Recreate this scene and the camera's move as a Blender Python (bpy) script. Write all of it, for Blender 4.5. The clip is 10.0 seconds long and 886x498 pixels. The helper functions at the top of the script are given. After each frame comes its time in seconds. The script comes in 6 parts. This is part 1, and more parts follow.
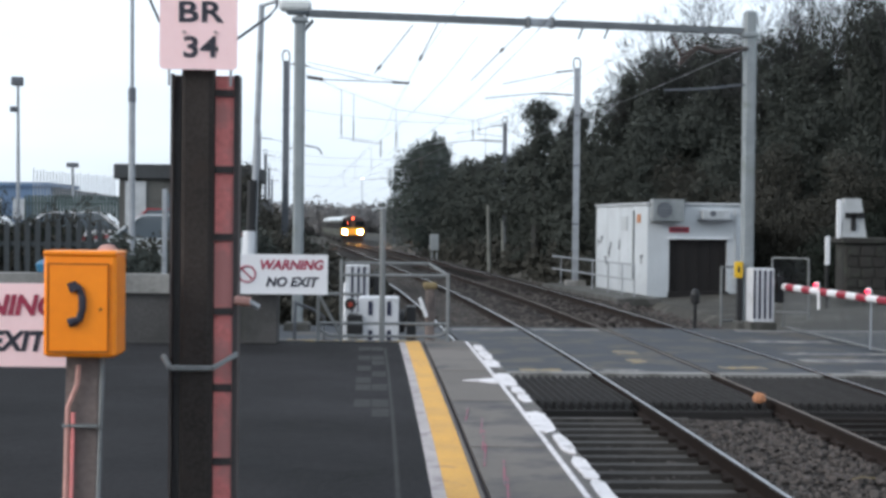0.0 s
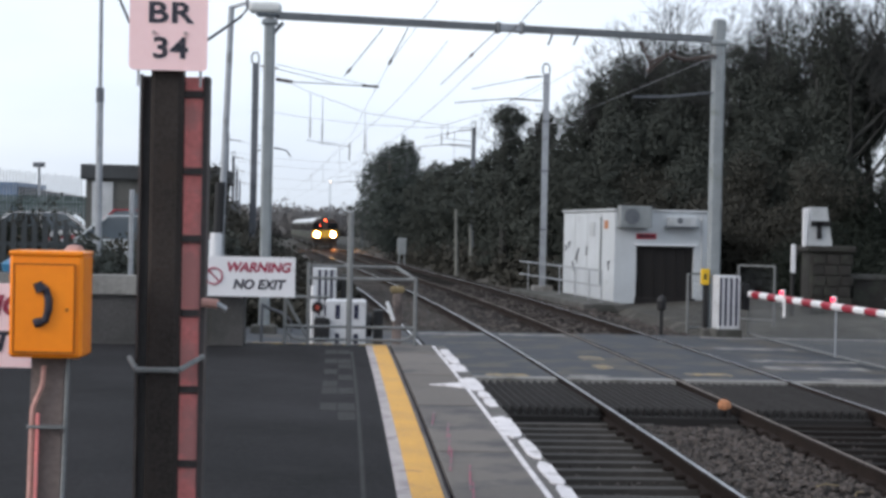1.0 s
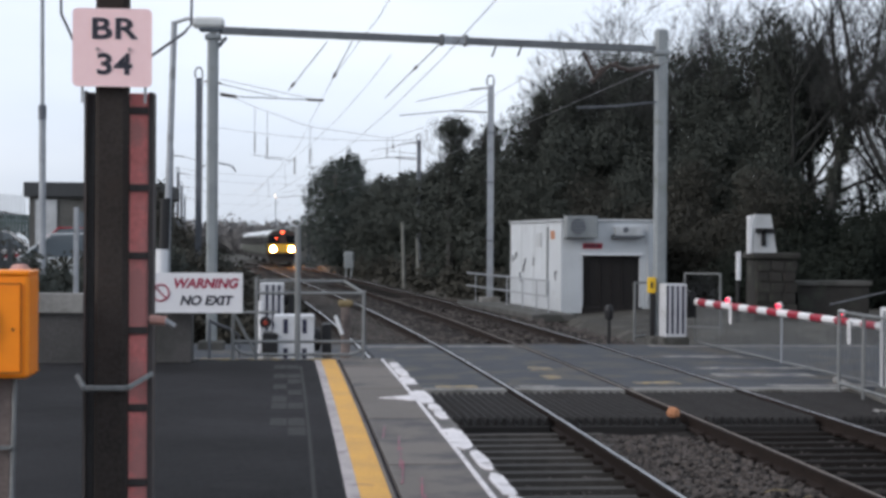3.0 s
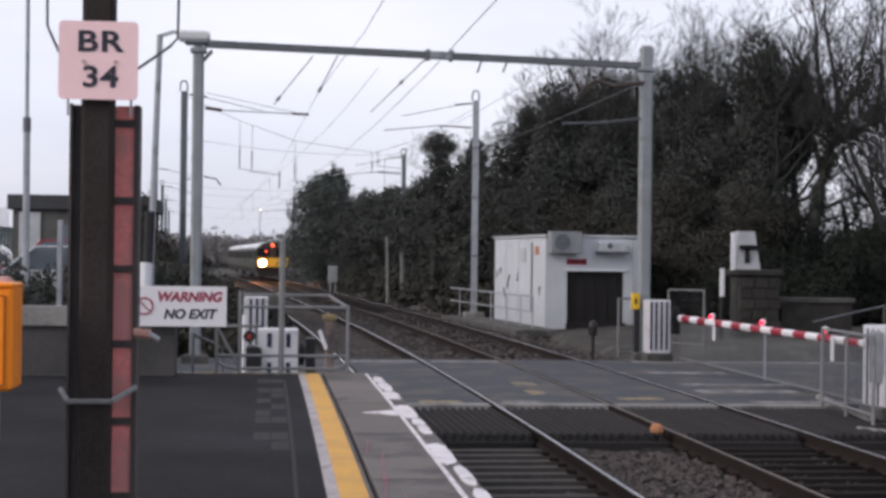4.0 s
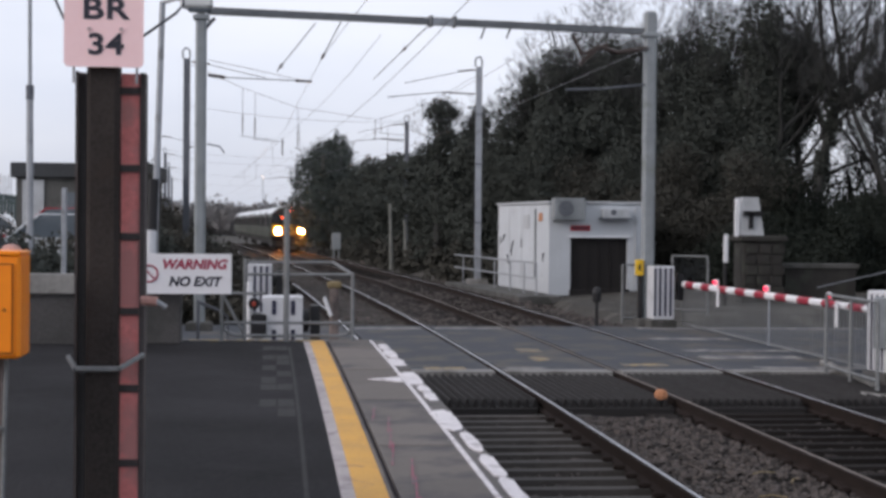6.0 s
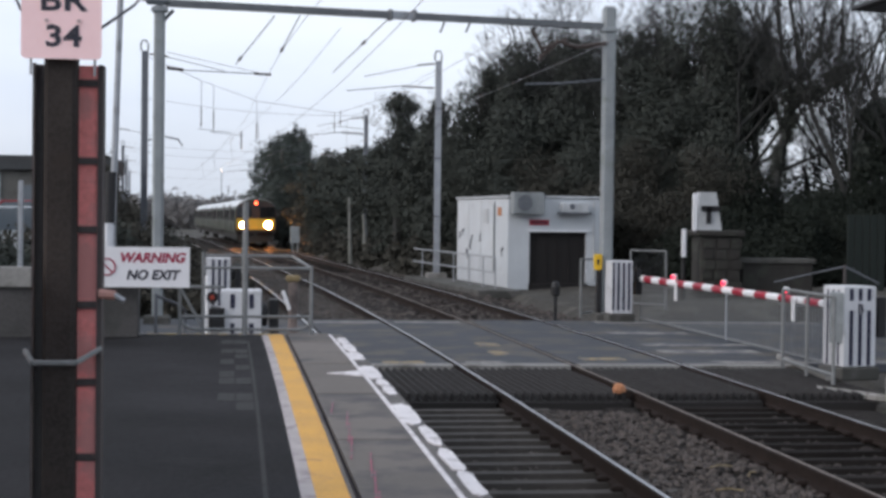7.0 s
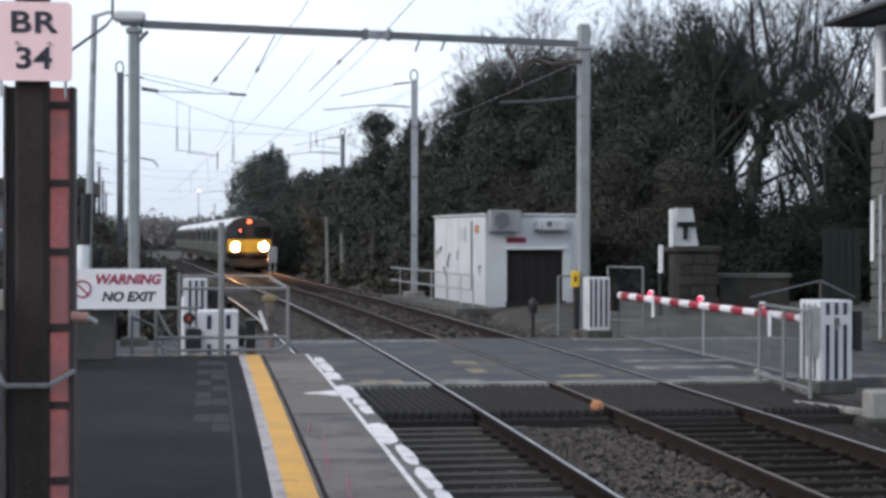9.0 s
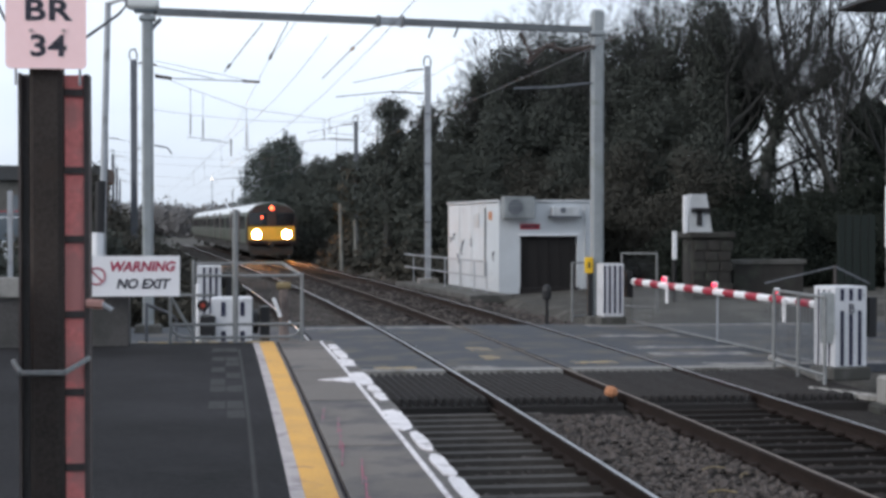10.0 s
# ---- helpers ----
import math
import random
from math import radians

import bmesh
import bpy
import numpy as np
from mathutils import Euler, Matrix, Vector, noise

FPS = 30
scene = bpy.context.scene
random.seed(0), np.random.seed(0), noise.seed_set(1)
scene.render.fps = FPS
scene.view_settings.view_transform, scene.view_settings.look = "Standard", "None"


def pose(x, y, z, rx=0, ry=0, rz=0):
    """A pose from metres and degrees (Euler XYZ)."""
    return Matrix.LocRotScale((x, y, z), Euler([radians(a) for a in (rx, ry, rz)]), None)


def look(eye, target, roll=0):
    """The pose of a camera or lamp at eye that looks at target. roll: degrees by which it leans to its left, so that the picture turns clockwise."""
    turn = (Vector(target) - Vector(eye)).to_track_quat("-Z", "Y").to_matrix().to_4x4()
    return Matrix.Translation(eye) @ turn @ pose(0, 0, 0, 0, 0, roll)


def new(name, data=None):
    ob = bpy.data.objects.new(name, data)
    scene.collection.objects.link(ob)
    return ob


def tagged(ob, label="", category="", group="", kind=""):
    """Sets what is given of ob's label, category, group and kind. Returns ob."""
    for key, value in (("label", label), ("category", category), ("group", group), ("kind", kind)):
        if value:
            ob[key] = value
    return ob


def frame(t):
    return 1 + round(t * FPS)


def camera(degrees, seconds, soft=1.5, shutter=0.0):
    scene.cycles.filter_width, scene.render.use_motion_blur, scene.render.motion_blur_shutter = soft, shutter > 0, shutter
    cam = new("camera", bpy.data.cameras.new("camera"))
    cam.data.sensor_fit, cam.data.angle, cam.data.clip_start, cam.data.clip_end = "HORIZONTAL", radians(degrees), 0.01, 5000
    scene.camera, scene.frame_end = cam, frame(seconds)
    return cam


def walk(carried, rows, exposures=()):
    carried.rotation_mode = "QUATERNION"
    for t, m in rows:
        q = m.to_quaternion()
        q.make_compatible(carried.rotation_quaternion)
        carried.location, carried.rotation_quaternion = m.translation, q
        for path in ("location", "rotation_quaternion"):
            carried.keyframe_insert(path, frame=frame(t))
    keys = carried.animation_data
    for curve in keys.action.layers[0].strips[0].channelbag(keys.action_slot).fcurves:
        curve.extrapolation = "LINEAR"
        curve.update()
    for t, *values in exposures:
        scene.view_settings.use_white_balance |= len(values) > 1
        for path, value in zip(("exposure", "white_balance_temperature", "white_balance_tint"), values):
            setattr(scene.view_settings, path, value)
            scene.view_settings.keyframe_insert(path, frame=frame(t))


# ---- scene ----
cam = camera(31.28, 10.0, soft=3.3)

EYE_Z = 2.07
# seconds, sideways sway, heading to the right of the track, tilt, roll
SWAY = (
    (0, 0.018, 1.693, -0.910, 0.612),
    (0.5, 0.015, 2.099, -1.132, 0.989),
    (1, 0.014, 2.867, -0.740, 1.239),
    (1.5, 0.015, 2.758, -0.790, 0.859),
    (2, 0.013, 3.168, -0.910, 0.916),
    (2.5, 0.009, 3.327, -0.979, 0.667),
    (3, 0.006, 4.787, -0.262, 0.347),
    (3.2, 0.005, 5.435, 0.027, 0.119),
    (4.3, -0.001, 5.248, 0.292, 0.806),
    (4.5, -0.003, 5.018, -0.179, 0.624),
    (5, -0.006, 5.039, -0.319, 0.636),
    (5.5, -0.011, 5.053, -0.933, 0.677),
    (6.8, -0.016, 6.244, -0.885, 0.392),
    (7, -0.016, 6.743, -1.122, 0.702),
    (7.5, -0.015, 7.068, -0.788, 0.728),
    (8, -0.009, 7.130, -0.871, 0.633),
    (8.5, -0.005, 7.347, -1.007, 0.213),
    (9, 0.004, 7.532, -0.449, 0.120),
    (9.5, 0.003, 7.305, -0.598, 0.193),
    (10, 0.001, 7.044, -0.933, 0.000),
)


def aim(sway, heading, tilt, roll):
    return (Matrix.Translation((sway, 0, EYE_Z)) @ Matrix.Rotation(-radians(heading), 4, "Z")
            @ Matrix.Rotation(radians(90 + tilt), 4, "X") @ Matrix.Rotation(radians(roll), 4, "Z"))


walk(cam, [(t, aim(s, h, p, r)) for t, s, h, p, r in SWAY],
     exposures=((0.0, 0.54, 6300, 8), (1.0, 0.38, 6400, 11), (2.5, 0.29, 6550, 16), (3.0, 0.25, 6400, 12), (4.5, 0.15, 6750, 22), (5.5, 0.11, 6650, 19), (7.5, 0.28, 6350, 12), (10.0, 0.37, 6300, 11)))

# ---- world and light: flat overcast dusk ----
world = bpy.data.worlds.new("overcast_sky")
scene.world = world
world.use_nodes = True
wn, wl = world.node_tree.nodes, world.node_tree.links
wn.clear()
w_out = wn.new("ShaderNodeOutputWorld")
w_bg = wn.new("ShaderNodeBackground")
w_sky = wn.new("ShaderNodeTexSky")
w_sky.sky_type = "NISHITA"
w_sky.sun_disc = False
w_sky.sun_elevation = radians(26)
w_sky.sun_rotation = radians(248)
w_sky.dust_density = 4.0
w_sky.ozone_density = 1.5
w_bg.inputs["Strength"].default_value = 0.12
w_tc = wn.new("ShaderNodeTexCoord")
w_map = wn.new("ShaderNodeMapping")
w_map.inputs["Scale"].default_value = (2.0, 2.0, 7.0)
w_noise = wn.new("ShaderNodeTexNoise")
w_noise.inputs["Scale"].default_value = 1.6
w_noise.inputs["Detail"].default_value = 6
w_ramp = wn.new("ShaderNodeValToRGB")
w_ramp.color_ramp.elements[0].position = 0.3
w_ramp.color_ramp.elements[0].color = (6.25, 6.95, 7.9, 1)
w_ramp.color_ramp.elements[1].position = 0.72
w_ramp.color_ramp.elements[1].color = (7.6, 8.2, 8.85, 1)
w_mix = wn.new("ShaderNodeMixRGB")
w_mix.inputs["Fac"].default_value = 0.86
wl.new(w_tc.outputs["Generated"], w_map.inputs["Vector"])
wl.new(w_map.outputs["Vector"], w_noise.inputs["Vector"])
wl.new(w_noise.outputs["Fac"], w_ramp.inputs["Fac"])
wl.new(w_sky.outputs["Color"], w_mix.inputs["Color1"])
wl.new(w_ramp.outputs["Color"], w_mix.inputs["Color2"])
w_sep = wn.new("ShaderNodeSeparateXYZ")
w_high = wn.new("ShaderNodeMapRange")
w_high.interpolation_type = "SMOOTHSTEP"
for key, value in (("From Min", 0.08), ("From Max", 0.75), ("To Min", 1.0), ("To Max", 0.8)):
    w_high.inputs[key].default_value = value
w_low = wn.new("ShaderNodeMapRange")
w_low.interpolation_type = "SMOOTHSTEP"
for key, value in (("From Min", 0.0), ("From Max", 0.10), ("To Min", 0.8), ("To Max", 1.0)):
    w_low.inputs[key].default_value = value
w_both = wn.new("ShaderNodeMath")
w_both.operation = "MULTIPLY"
w_dim = wn.new("ShaderNodeVectorMath")
w_dim.operation = "SCALE"
wl.new(w_tc.outputs["Generated"], w_sep.inputs["Vector"])
wl.new(w_sep.outputs["Z"], w_high.inputs["Value"])
wl.new(w_mix.outputs["Color"], w_dim.inputs[0])
wl.new(w_sep.outputs["Z"], w_low.inputs["Value"])
wl.new(w_high.outputs["Result"], w_both.inputs[0])
wl.new(w_low.outputs["Result"], w_both.inputs[1])
wl.new(w_both.outputs["Value"], w_dim.inputs["Scale"])
wl.new(w_dim.outputs["Vector"], w_bg.inputs["Color"])
wl.new(w_bg.outputs["Background"], w_out.inputs["Surface"])

sun_data = bpy.data.lights.new("sun", "SUN")
sun_data.energy = 1.3
sun_data.angle = radians(25)
sun_data.color = (1.0, 0.95, 0.9)
sun = new("sun", sun_data)
sun.matrix_world = look((0, 0, 15), (27, 11, 0))


# ---- materials ----
def mat(name, base, rough=0.8, metal=0.0, dark=0.7, light=1.2, scale=3.0, fine=40.0, bump=0.15, dirt=None, dirt_at=0.62,
        dirt_scale=2.0, emit=None, power=0.0, pieces=0.0, island=0.0, coords="Object", spec=0.4, dist=0.01):
    """A worn surface: base colour broken up by a coarse and a fine noise, patches of dirt, and a fine relief."""
    m = bpy.data.materials.new(name)
    m.use_nodes = True
    n, l = m.node_tree.nodes, m.node_tree.links
    b = n["Principled BSDF"]
    b.inputs["Metallic"].default_value = metal
    b.inputs["Specular IOR Level"].default_value = spec
    tc = n.new("ShaderNodeTexCoord")
    src = tc.outputs[coords]
    if pieces:
        info = n.new("ShaderNodeObjectInfo")
        add = n.new("ShaderNodeVectorMath")
        add.operation = "MULTIPLY_ADD"
        add.inputs[1].default_value = (1, 1, 1)
        sc = n.new("ShaderNodeVectorMath")
        sc.operation = "SCALE"
        sc.inputs[0].default_value = (17.0, 31.0, 7.0)
        l.new(info.outputs["Random"], sc.inputs["Scale"])
        l.new(src, add.inputs[0])
        l.new(sc.outputs["Vector"], add.inputs[2])
        src = add.outputs["Vector"]
    n1 = n.new("ShaderNodeTexNoise")
    n1.inputs["Scale"].default_value = scale
    n1.inputs["Detail"].default_value = 5
    n2 = n.new("ShaderNodeTexNoise")
    n2.inputs["Scale"].default_value = fine
    n2.inputs["Detail"].default_value = 4
    for q in (n1, n2):
        l.new(src, q.inputs["Vector"])
    mix = n.new("ShaderNodeMath")
    mix.operation = "MULTIPLY_ADD"
    mix.inputs[1].default_value = 0.45
    l.new(n2.outputs["Fac"], mix.inputs[0])
    half = n.new("ShaderNodeMath")
    half.operation = "MULTIPLY"
    half.inputs[1].default_value = 0.55
    l.new(n1.outputs["Fac"], half.inputs[0])
    l.new(half.outputs[0], mix.inputs[2])
    fac = mix.outputs[0]
    if pieces:
        pv = n.new("ShaderNodeMath")
        pv.operation = "MULTIPLY_ADD"
        pv.inputs[1].default_value = pieces
        l.new(info.outputs["Random"], pv.inputs[0])
        l.new(fac, pv.inputs[2])
        fac = pv.outputs[0]
    if island:
        geo = n.new("ShaderNodeNewGeometry")
        pv = n.new("ShaderNodeMath")
        pv.operation = "MULTIPLY_ADD"
        pv.inputs[1].default_value = island
        l.new(geo.outputs["Random Per Island"], pv.inputs[0])
        l.new(fac, pv.inputs[2])
        fac = pv.outputs[0]
    ramp = n.new("ShaderNodeValToRGB")
    lo, hi = ramp.color_ramp.elements
    lo.position, hi.position = 0.3, 0.72 + 0.6 * (pieces + island)
    lo.color = (*[min(1, c * dark) for c in base], 1)
    hi.color = (*[min(1, c * light) for c in base], 1)
    l.new(fac, ramp.inputs["Fac"])
    col = ramp.outputs["Color"]
    if dirt:
        n3 = n.new("ShaderNodeTexNoise")
        n3.inputs["Scale"].default_value = dirt_scale
        n3.inputs["Detail"].default_value = 8
        n3.inputs["Roughness"].default_value = 0.65
        l.new(src, n3.inputs["Vector"])
        dr = n.new("ShaderNodeValToRGB")
        dr.color_ramp.elements[0].position = dirt_at - 0.05
        dr.color_ramp.elements[1].position = dirt_at + 0.07
        l.new(n3.outputs["Fac"], dr.inputs["Fac"])
        dm = n.new("ShaderNodeMixRGB")
        l.new(dr.outputs["Color"], dm.inputs["Fac"])
        l.new(col, dm.inputs["Color1"])
        dm.inputs["Color2"].default_value = (*dirt, 1)
        col = dm.outputs["Color"]
    l.new(col, b.inputs["Base Color"])
    rr = n.new("ShaderNodeMapRange")
    rr.inputs["To Min"].default_value = max(0.03, rough - 0.12)
    rr.inputs["To Max"].default_value = min(1.0, rough + 0.12)
    l.new(n1.outputs["Fac"], rr.inputs["Value"])
    l.new(rr.outputs["Result"], b.inputs["Roughness"])
    if bump:
        bp = n.new("ShaderNodeBump")
        bp.inputs["Strength"].default_value = bump
        bp.inputs["Distance"].default_value = dist
        l.new(n2.outputs["Fac"], bp.inputs["Height"])
        l.new(bp.outputs["Normal"], b.inputs["Normal"])
    if emit:
        b.inputs["Emission Color"].default_value = (*emit, 1)
        b.inputs["Emission Strength"].default_value = power
    return m


def glass(name, tint, rough=0.06):
    m = bpy.data.materials.new(name)
    m.use_nodes = True
    b = m.node_tree.nodes["Principled BSDF"]
    b.inputs["Base Color"].default_value = (*tint, 1)
    b.inputs["Roughness"].default_value = rough
    b.inputs["Specular IOR Level"].default_value = 0.6
    return m


M_asphalt = mat("platform_asphalt", (0.0135, 0.0133, 0.0145), 0.9, dark=0.3, light=2.9, scale=0.9, fine=38, bump=0.8, spec=0.1, dirt=(0.027, 0.026, 0.028), dirt_at=0.66, dirt_scale=1.2)
M_patch = mat("pale_patch", (0.0150, 0.0145, 0.0150), 0.85, scale=5, fine=60, bump=0.4, dirt=(0.014, 0.0137, 0.0145), dirt_at=0.5, dirt_scale=9)
M_road = mat("road_asphalt", (0.060, 0.066, 0.078), 0.8, spec=0.25, dark=0.6, light=1.3, scale=0.7, fine=30, bump=0.4, dirt=(0.105, 0.095, 0.085), dirt_at=0.54, dirt_scale=1.1)
M_road_paint = mat("worn_yellow_road_paint", (0.36, 0.27, 0.13), 0.8, scale=4, fine=30, dirt=(0.1, 0.1, 0.11), dirt_at=0.5, dirt_scale=5)
M_road_grey = mat("worn_pale_road_paint", (0.3, 0.29, 0.27), 0.8, scale=4, fine=30, dirt=(0.11, 0.11, 0.12), dirt_at=0.47, dirt_scale=3)
M_coping = mat("coping_concrete", (0.128, 0.114, 0.104), 0.85, dark=0.6, light=1.35, scale=1.3, fine=45, bump=0.3, dirt=(0.074, 0.070, 0.074), dirt_at=0.53, dirt_scale=1.3, pieces=0.35)
M_white_edge = mat("worn_white_edge_paint", (0.72, 0.69, 0.71), 0.6, dark=0.8, light=1.1, scale=3, fine=30, bump=0.2, dirt=(0.34, 0.31, 0.32), dirt_at=0.57, dirt_scale=9)
M_edge_stone = mat("grey_edge_stone", (0.12, 0.112, 0.108), 0.85, dark=0.6, light=1.3, scale=3, fine=40, bump=0.3, dirt=(0.09, 0.085, 0.085), dirt_at=0.55, dirt_scale=3, pieces=0.3)
M_yellow = mat("platform_yellow_paint", (0.62, 0.33, 0.06), 0.65, dark=0.75, light=1.2, scale=3, fine=60, bump=0.2, dirt=(0.36, 0.20, 0.09), dirt_at=0.62, dirt_scale=6)
M_pale = mat("pale_border_paint", (0.40, 0.36, 0.36), 0.7, dark=0.7, light=1.2, scale=5, fine=60, dirt=(0.22, 0.19, 0.2), dirt_at=0.56, dirt_scale=6)
M_red_paint = mat("faded_red_paint", (0.35, 0.10, 0.15), 0.8, scale=6, fine=50, dirt=(0.15, 0.14, 0.15), dirt_at=0.5, dirt_scale=7)
M_groove = mat("dark_groove", (0.055, 0.045, 0.05), 0.9, scale=4, fine=40)
M_platform_side = mat("platform_wall", (0.12, 0.115, 0.11), 0.9, scale=2, fine=25, dirt=(0.05, 0.048, 0.045), dirt_at=0.5, dirt_scale=1.5)
M_ballast = mat("ballast", (0.029, 0.026, 0.024), 0.95, spec=0.1, dark=0.3, light=1.7, scale=9, fine=26, bump=1.0, dist=0.05)
M_stone = mat("ballast_stone", (0.034, 0.029, 0.027), 0.9, dark=0.25, light=2.6, scale=4, fine=40, bump=0.3, island=0.8, dirt=(0.13, 0.105, 0.09), dirt_at=0.61, dirt_scale=7)
M_sleeper = mat("concrete_sleeper", (0.062, 0.056, 0.051), 0.9, dark=0.6, light=1.3, scale=3, fine=40, bump=0.3, dirt=(0.045, 0.04, 0.036), dirt_at=0.55, dirt_scale=4, pieces=0.25)
M_rail_head = mat("polished_rail_steel", (0.64, 0.65, 0.67), 0.33, metal=1.0, dark=0.85, light=1.05, scale=2, fine=60, bump=0.03)
M_sleeper_dark = mat("tarred_sleeper", (0.016, 0.014, 0.013), 0.9, spec=0.08, dark=0.6, light=1.6, scale=3, fine=40, bump=0.4, dirt=(0.045, 0.041, 0.038), dirt_at=0.66, dirt_scale=4, pieces=0.3)
# darker stone for the far track and the ground right of it
M_stone_dark = mat("dark_ballast_stone", (0.021, 0.018, 0.017), 0.9, dark=0.25, light=2.6, scale=4, fine=40, bump=0.3, island=0.8, dirt=(0.07, 0.058, 0.05), dirt_at=0.62, dirt_scale=7)
M_rail_dull = mat("dull_brown_rail_steel", (0.20, 0.165, 0.14), 0.5, metal=0.6, dark=0.7, light=1.2, scale=2, fine=60, bump=0.05)
M_rail_side = mat("rusty_rail_side", (0.024, 0.018, 0.016), 0.85, spec=0.08, dark=0.6, light=1.5, scale=6, fine=60, bump=0.3)
M_guard = mat("tarred_timber", (0.014, 0.0125, 0.0125), 0.8, dark=0.6, light=1.5, scale=4, fine=50, bump=0.4, pieces=0.3)
M_ground = mat("rough_ground", (0.040, 0.037, 0.032), 0.95, dark=0.5, light=1.5, scale=0.5, fine=8, bump=0.8, dist=0.05, coords="Object", dirt=(0.085, 0.08, 0.07), dirt_at=0.54, dirt_scale=0.8)
M_concrete = mat("grey_concrete", (0.24, 0.235, 0.225), 0.9, dark=0.7, light=1.2, scale=2, fine=30, bump=0.3, dirt=(0.12, 0.115, 0.105), dirt_at=0.58, dirt_scale=1.6)
M_wall_dark = mat("dark_rendered_wall", (0.062, 0.06, 0.06), 0.9, dark=0.6, light=1.35, scale=1.6, fine=30, bump=0.3, dirt=(0.04, 0.042, 0.04), dirt_at=0.55, dirt_scale=1.3)
M_stonework = mat("rubble_stone", (0.030, 0.028, 0.026), 0.9, dark=0.45, light=1.4, scale=5, fine=25, bump=0.8, dist=0.03, dirt=(0.045, 0.048, 0.04), dirt_at=0.55, dirt_scale=2, pieces=0.35)
M_galv = mat("galvanised_steel", (0.36, 0.38, 0.41), 0.55, metal=0.35, dark=0.75, light=1.15, scale=4, fine=40, bump=0.1, dirt=(0.22, 0.23, 0.24), dirt_at=0.6, dirt_scale=3)
M_railing = mat("dull_galvanised_tube", (0.21, 0.22, 0.225), 0.6, metal=0.3, dark=0.7, light=1.2, scale=5, fine=40, bump=0.1)
M_galv_dark = mat("weathered_steel", (0.12, 0.13, 0.15), 0.6, metal=0.3, dark=0.7, light=1.3, scale=4, fine=40, bump=0.1)
M_portal = mat("pale_portal_steel", (0.27, 0.295, 0.31), 0.6, metal=0.2, dark=0.75, light=1.15, scale=3, fine=30, bump=0.1, dirt=(0.2, 0.22, 0.21), dirt_at=0.6, dirt_scale=2.5)
M_beam = mat("beam_steel", (0.15, 0.16, 0.17), 0.6, metal=0.25, dark=0.75, light=1.3, scale=3, fine=30, bump=0.1)
M_wire = mat("copper_wire", (0.16, 0.16, 0.18), 0.5, metal=0.5, scale=5, bump=0)
M_insulator = mat("brown_insulator", (0.05, 0.035, 0.03), 0.35, scale=8, bump=0)
M_hut = mat("white_hut_panel", (0.55, 0.58, 0.61), 0.55, dark=0.82, light=1.08, scale=1.2, fine=20, bump=0.05, dirt=(0.36, 0.37, 0.38), dirt_at=0.66, dirt_scale=1.8)
M_path = mat("worn_path_concrete", (0.10, 0.098, 0.093), 0.9, scale=2, fine=25, bump=0.3, dirt=(0.055, 0.055, 0.05), dirt_at=0.5, dirt_scale=1.5)
M_flange = mat("grey_rolled_flange", (0.10, 0.095, 0.098), 0.7, scale=5, fine=50, bump=0.2)
M_hut_trim = mat("grey_hut_trim", (0.46, 0.48, 0.5), 0.55, scale=3, bump=0.05)
# near-black carries the shade of the hut doorway; the floor frame shares it
M_hut_dark = mat("shaded_recess_dark", (0.014, 0.012, 0.012), 0.8, scale=4, bump=0.2)
M_graffiti = mat("dark_scrawl", (0.10, 0.10, 0.12), 0.7, scale=8, bump=0)
M_grey_box = mat("grey_painted_metal", (0.25, 0.27, 0.28), 0.55, scale=4, bump=0.05)
M_black = mat("black_paint", (0.014, 0.014, 0.016), 0.5, scale=6, bump=0.05)
M_navy = mat("dark_blue_stripe", (0.016, 0.018, 0.045), 0.5, scale=6, bump=0.03)
M_white = mat("white_paint", (0.74, 0.75, 0.78), 0.5, dark=0.88, light=1.06, scale=3, fine=25, bump=0.04, dirt=(0.5, 0.5, 0.5), dirt_at=0.68, dirt_scale=4)
M_boom_white = mat("boom_white", (0.74, 0.74, 0.76), 0.45, dark=0.9, light=1.05, scale=4, bump=0.03)
M_boom_red = mat("boom_red", (0.32, 0.012, 0.032), 0.45, dark=0.8, light=1.15, scale=4, bump=0.03)
M_red_glow = mat("red_lamp", (0.6, 0.02, 0.04), 0.3, emit=(1.0, 0.03, 0.08), power=2.2, bump=0)
M_red_dim = mat("red_lamp_dim", (0.22, 0.03, 0.02), 0.3, emit=(1.0, 0.15, 0.06), power=0.05, bump=0)
M_sign_white = mat("white_sign", (0.72, 0.72, 0.75), 0.45, dark=0.94, light=1.03, scale=4, bump=0.02)
M_sign_pink = mat("pink_sign", (1.0, 0.69, 0.70), 0.5, dark=0.95, light=1.04, scale=3, bump=0.02)
M_sign_red = mat("sign_red", (0.33, 0.03, 0.07), 0.5, scale=9, bump=0)
M_sign_ink = mat("sign_black", (0.03, 0.03, 0.045), 0.5, scale=9, bump=0)
M_rivet = mat("sign_rivet", (0.55, 0.4, 0.4), 0.4, metal=0.5, scale=9, bump=0)
M_orange = mat("orange_phone_box", (1.0, 0.27, 0.006), 0.4, dark=0.9, light=1.06, scale=3, fine=30, bump=0.03)
M_orange_dark = mat("orange_seam", (0.42, 0.11, 0.005), 0.5, scale=5, bump=0)
M_timber_post = mat("tarred_post", (0.037, 0.032, 0.030), 0.85, spec=0.1, dark=0.6, light=1.6, dirt=(0.04, 0.033, 0.03), dirt_at=0.6, dirt_scale=5, scale=3, fine=60, bump=0.4)
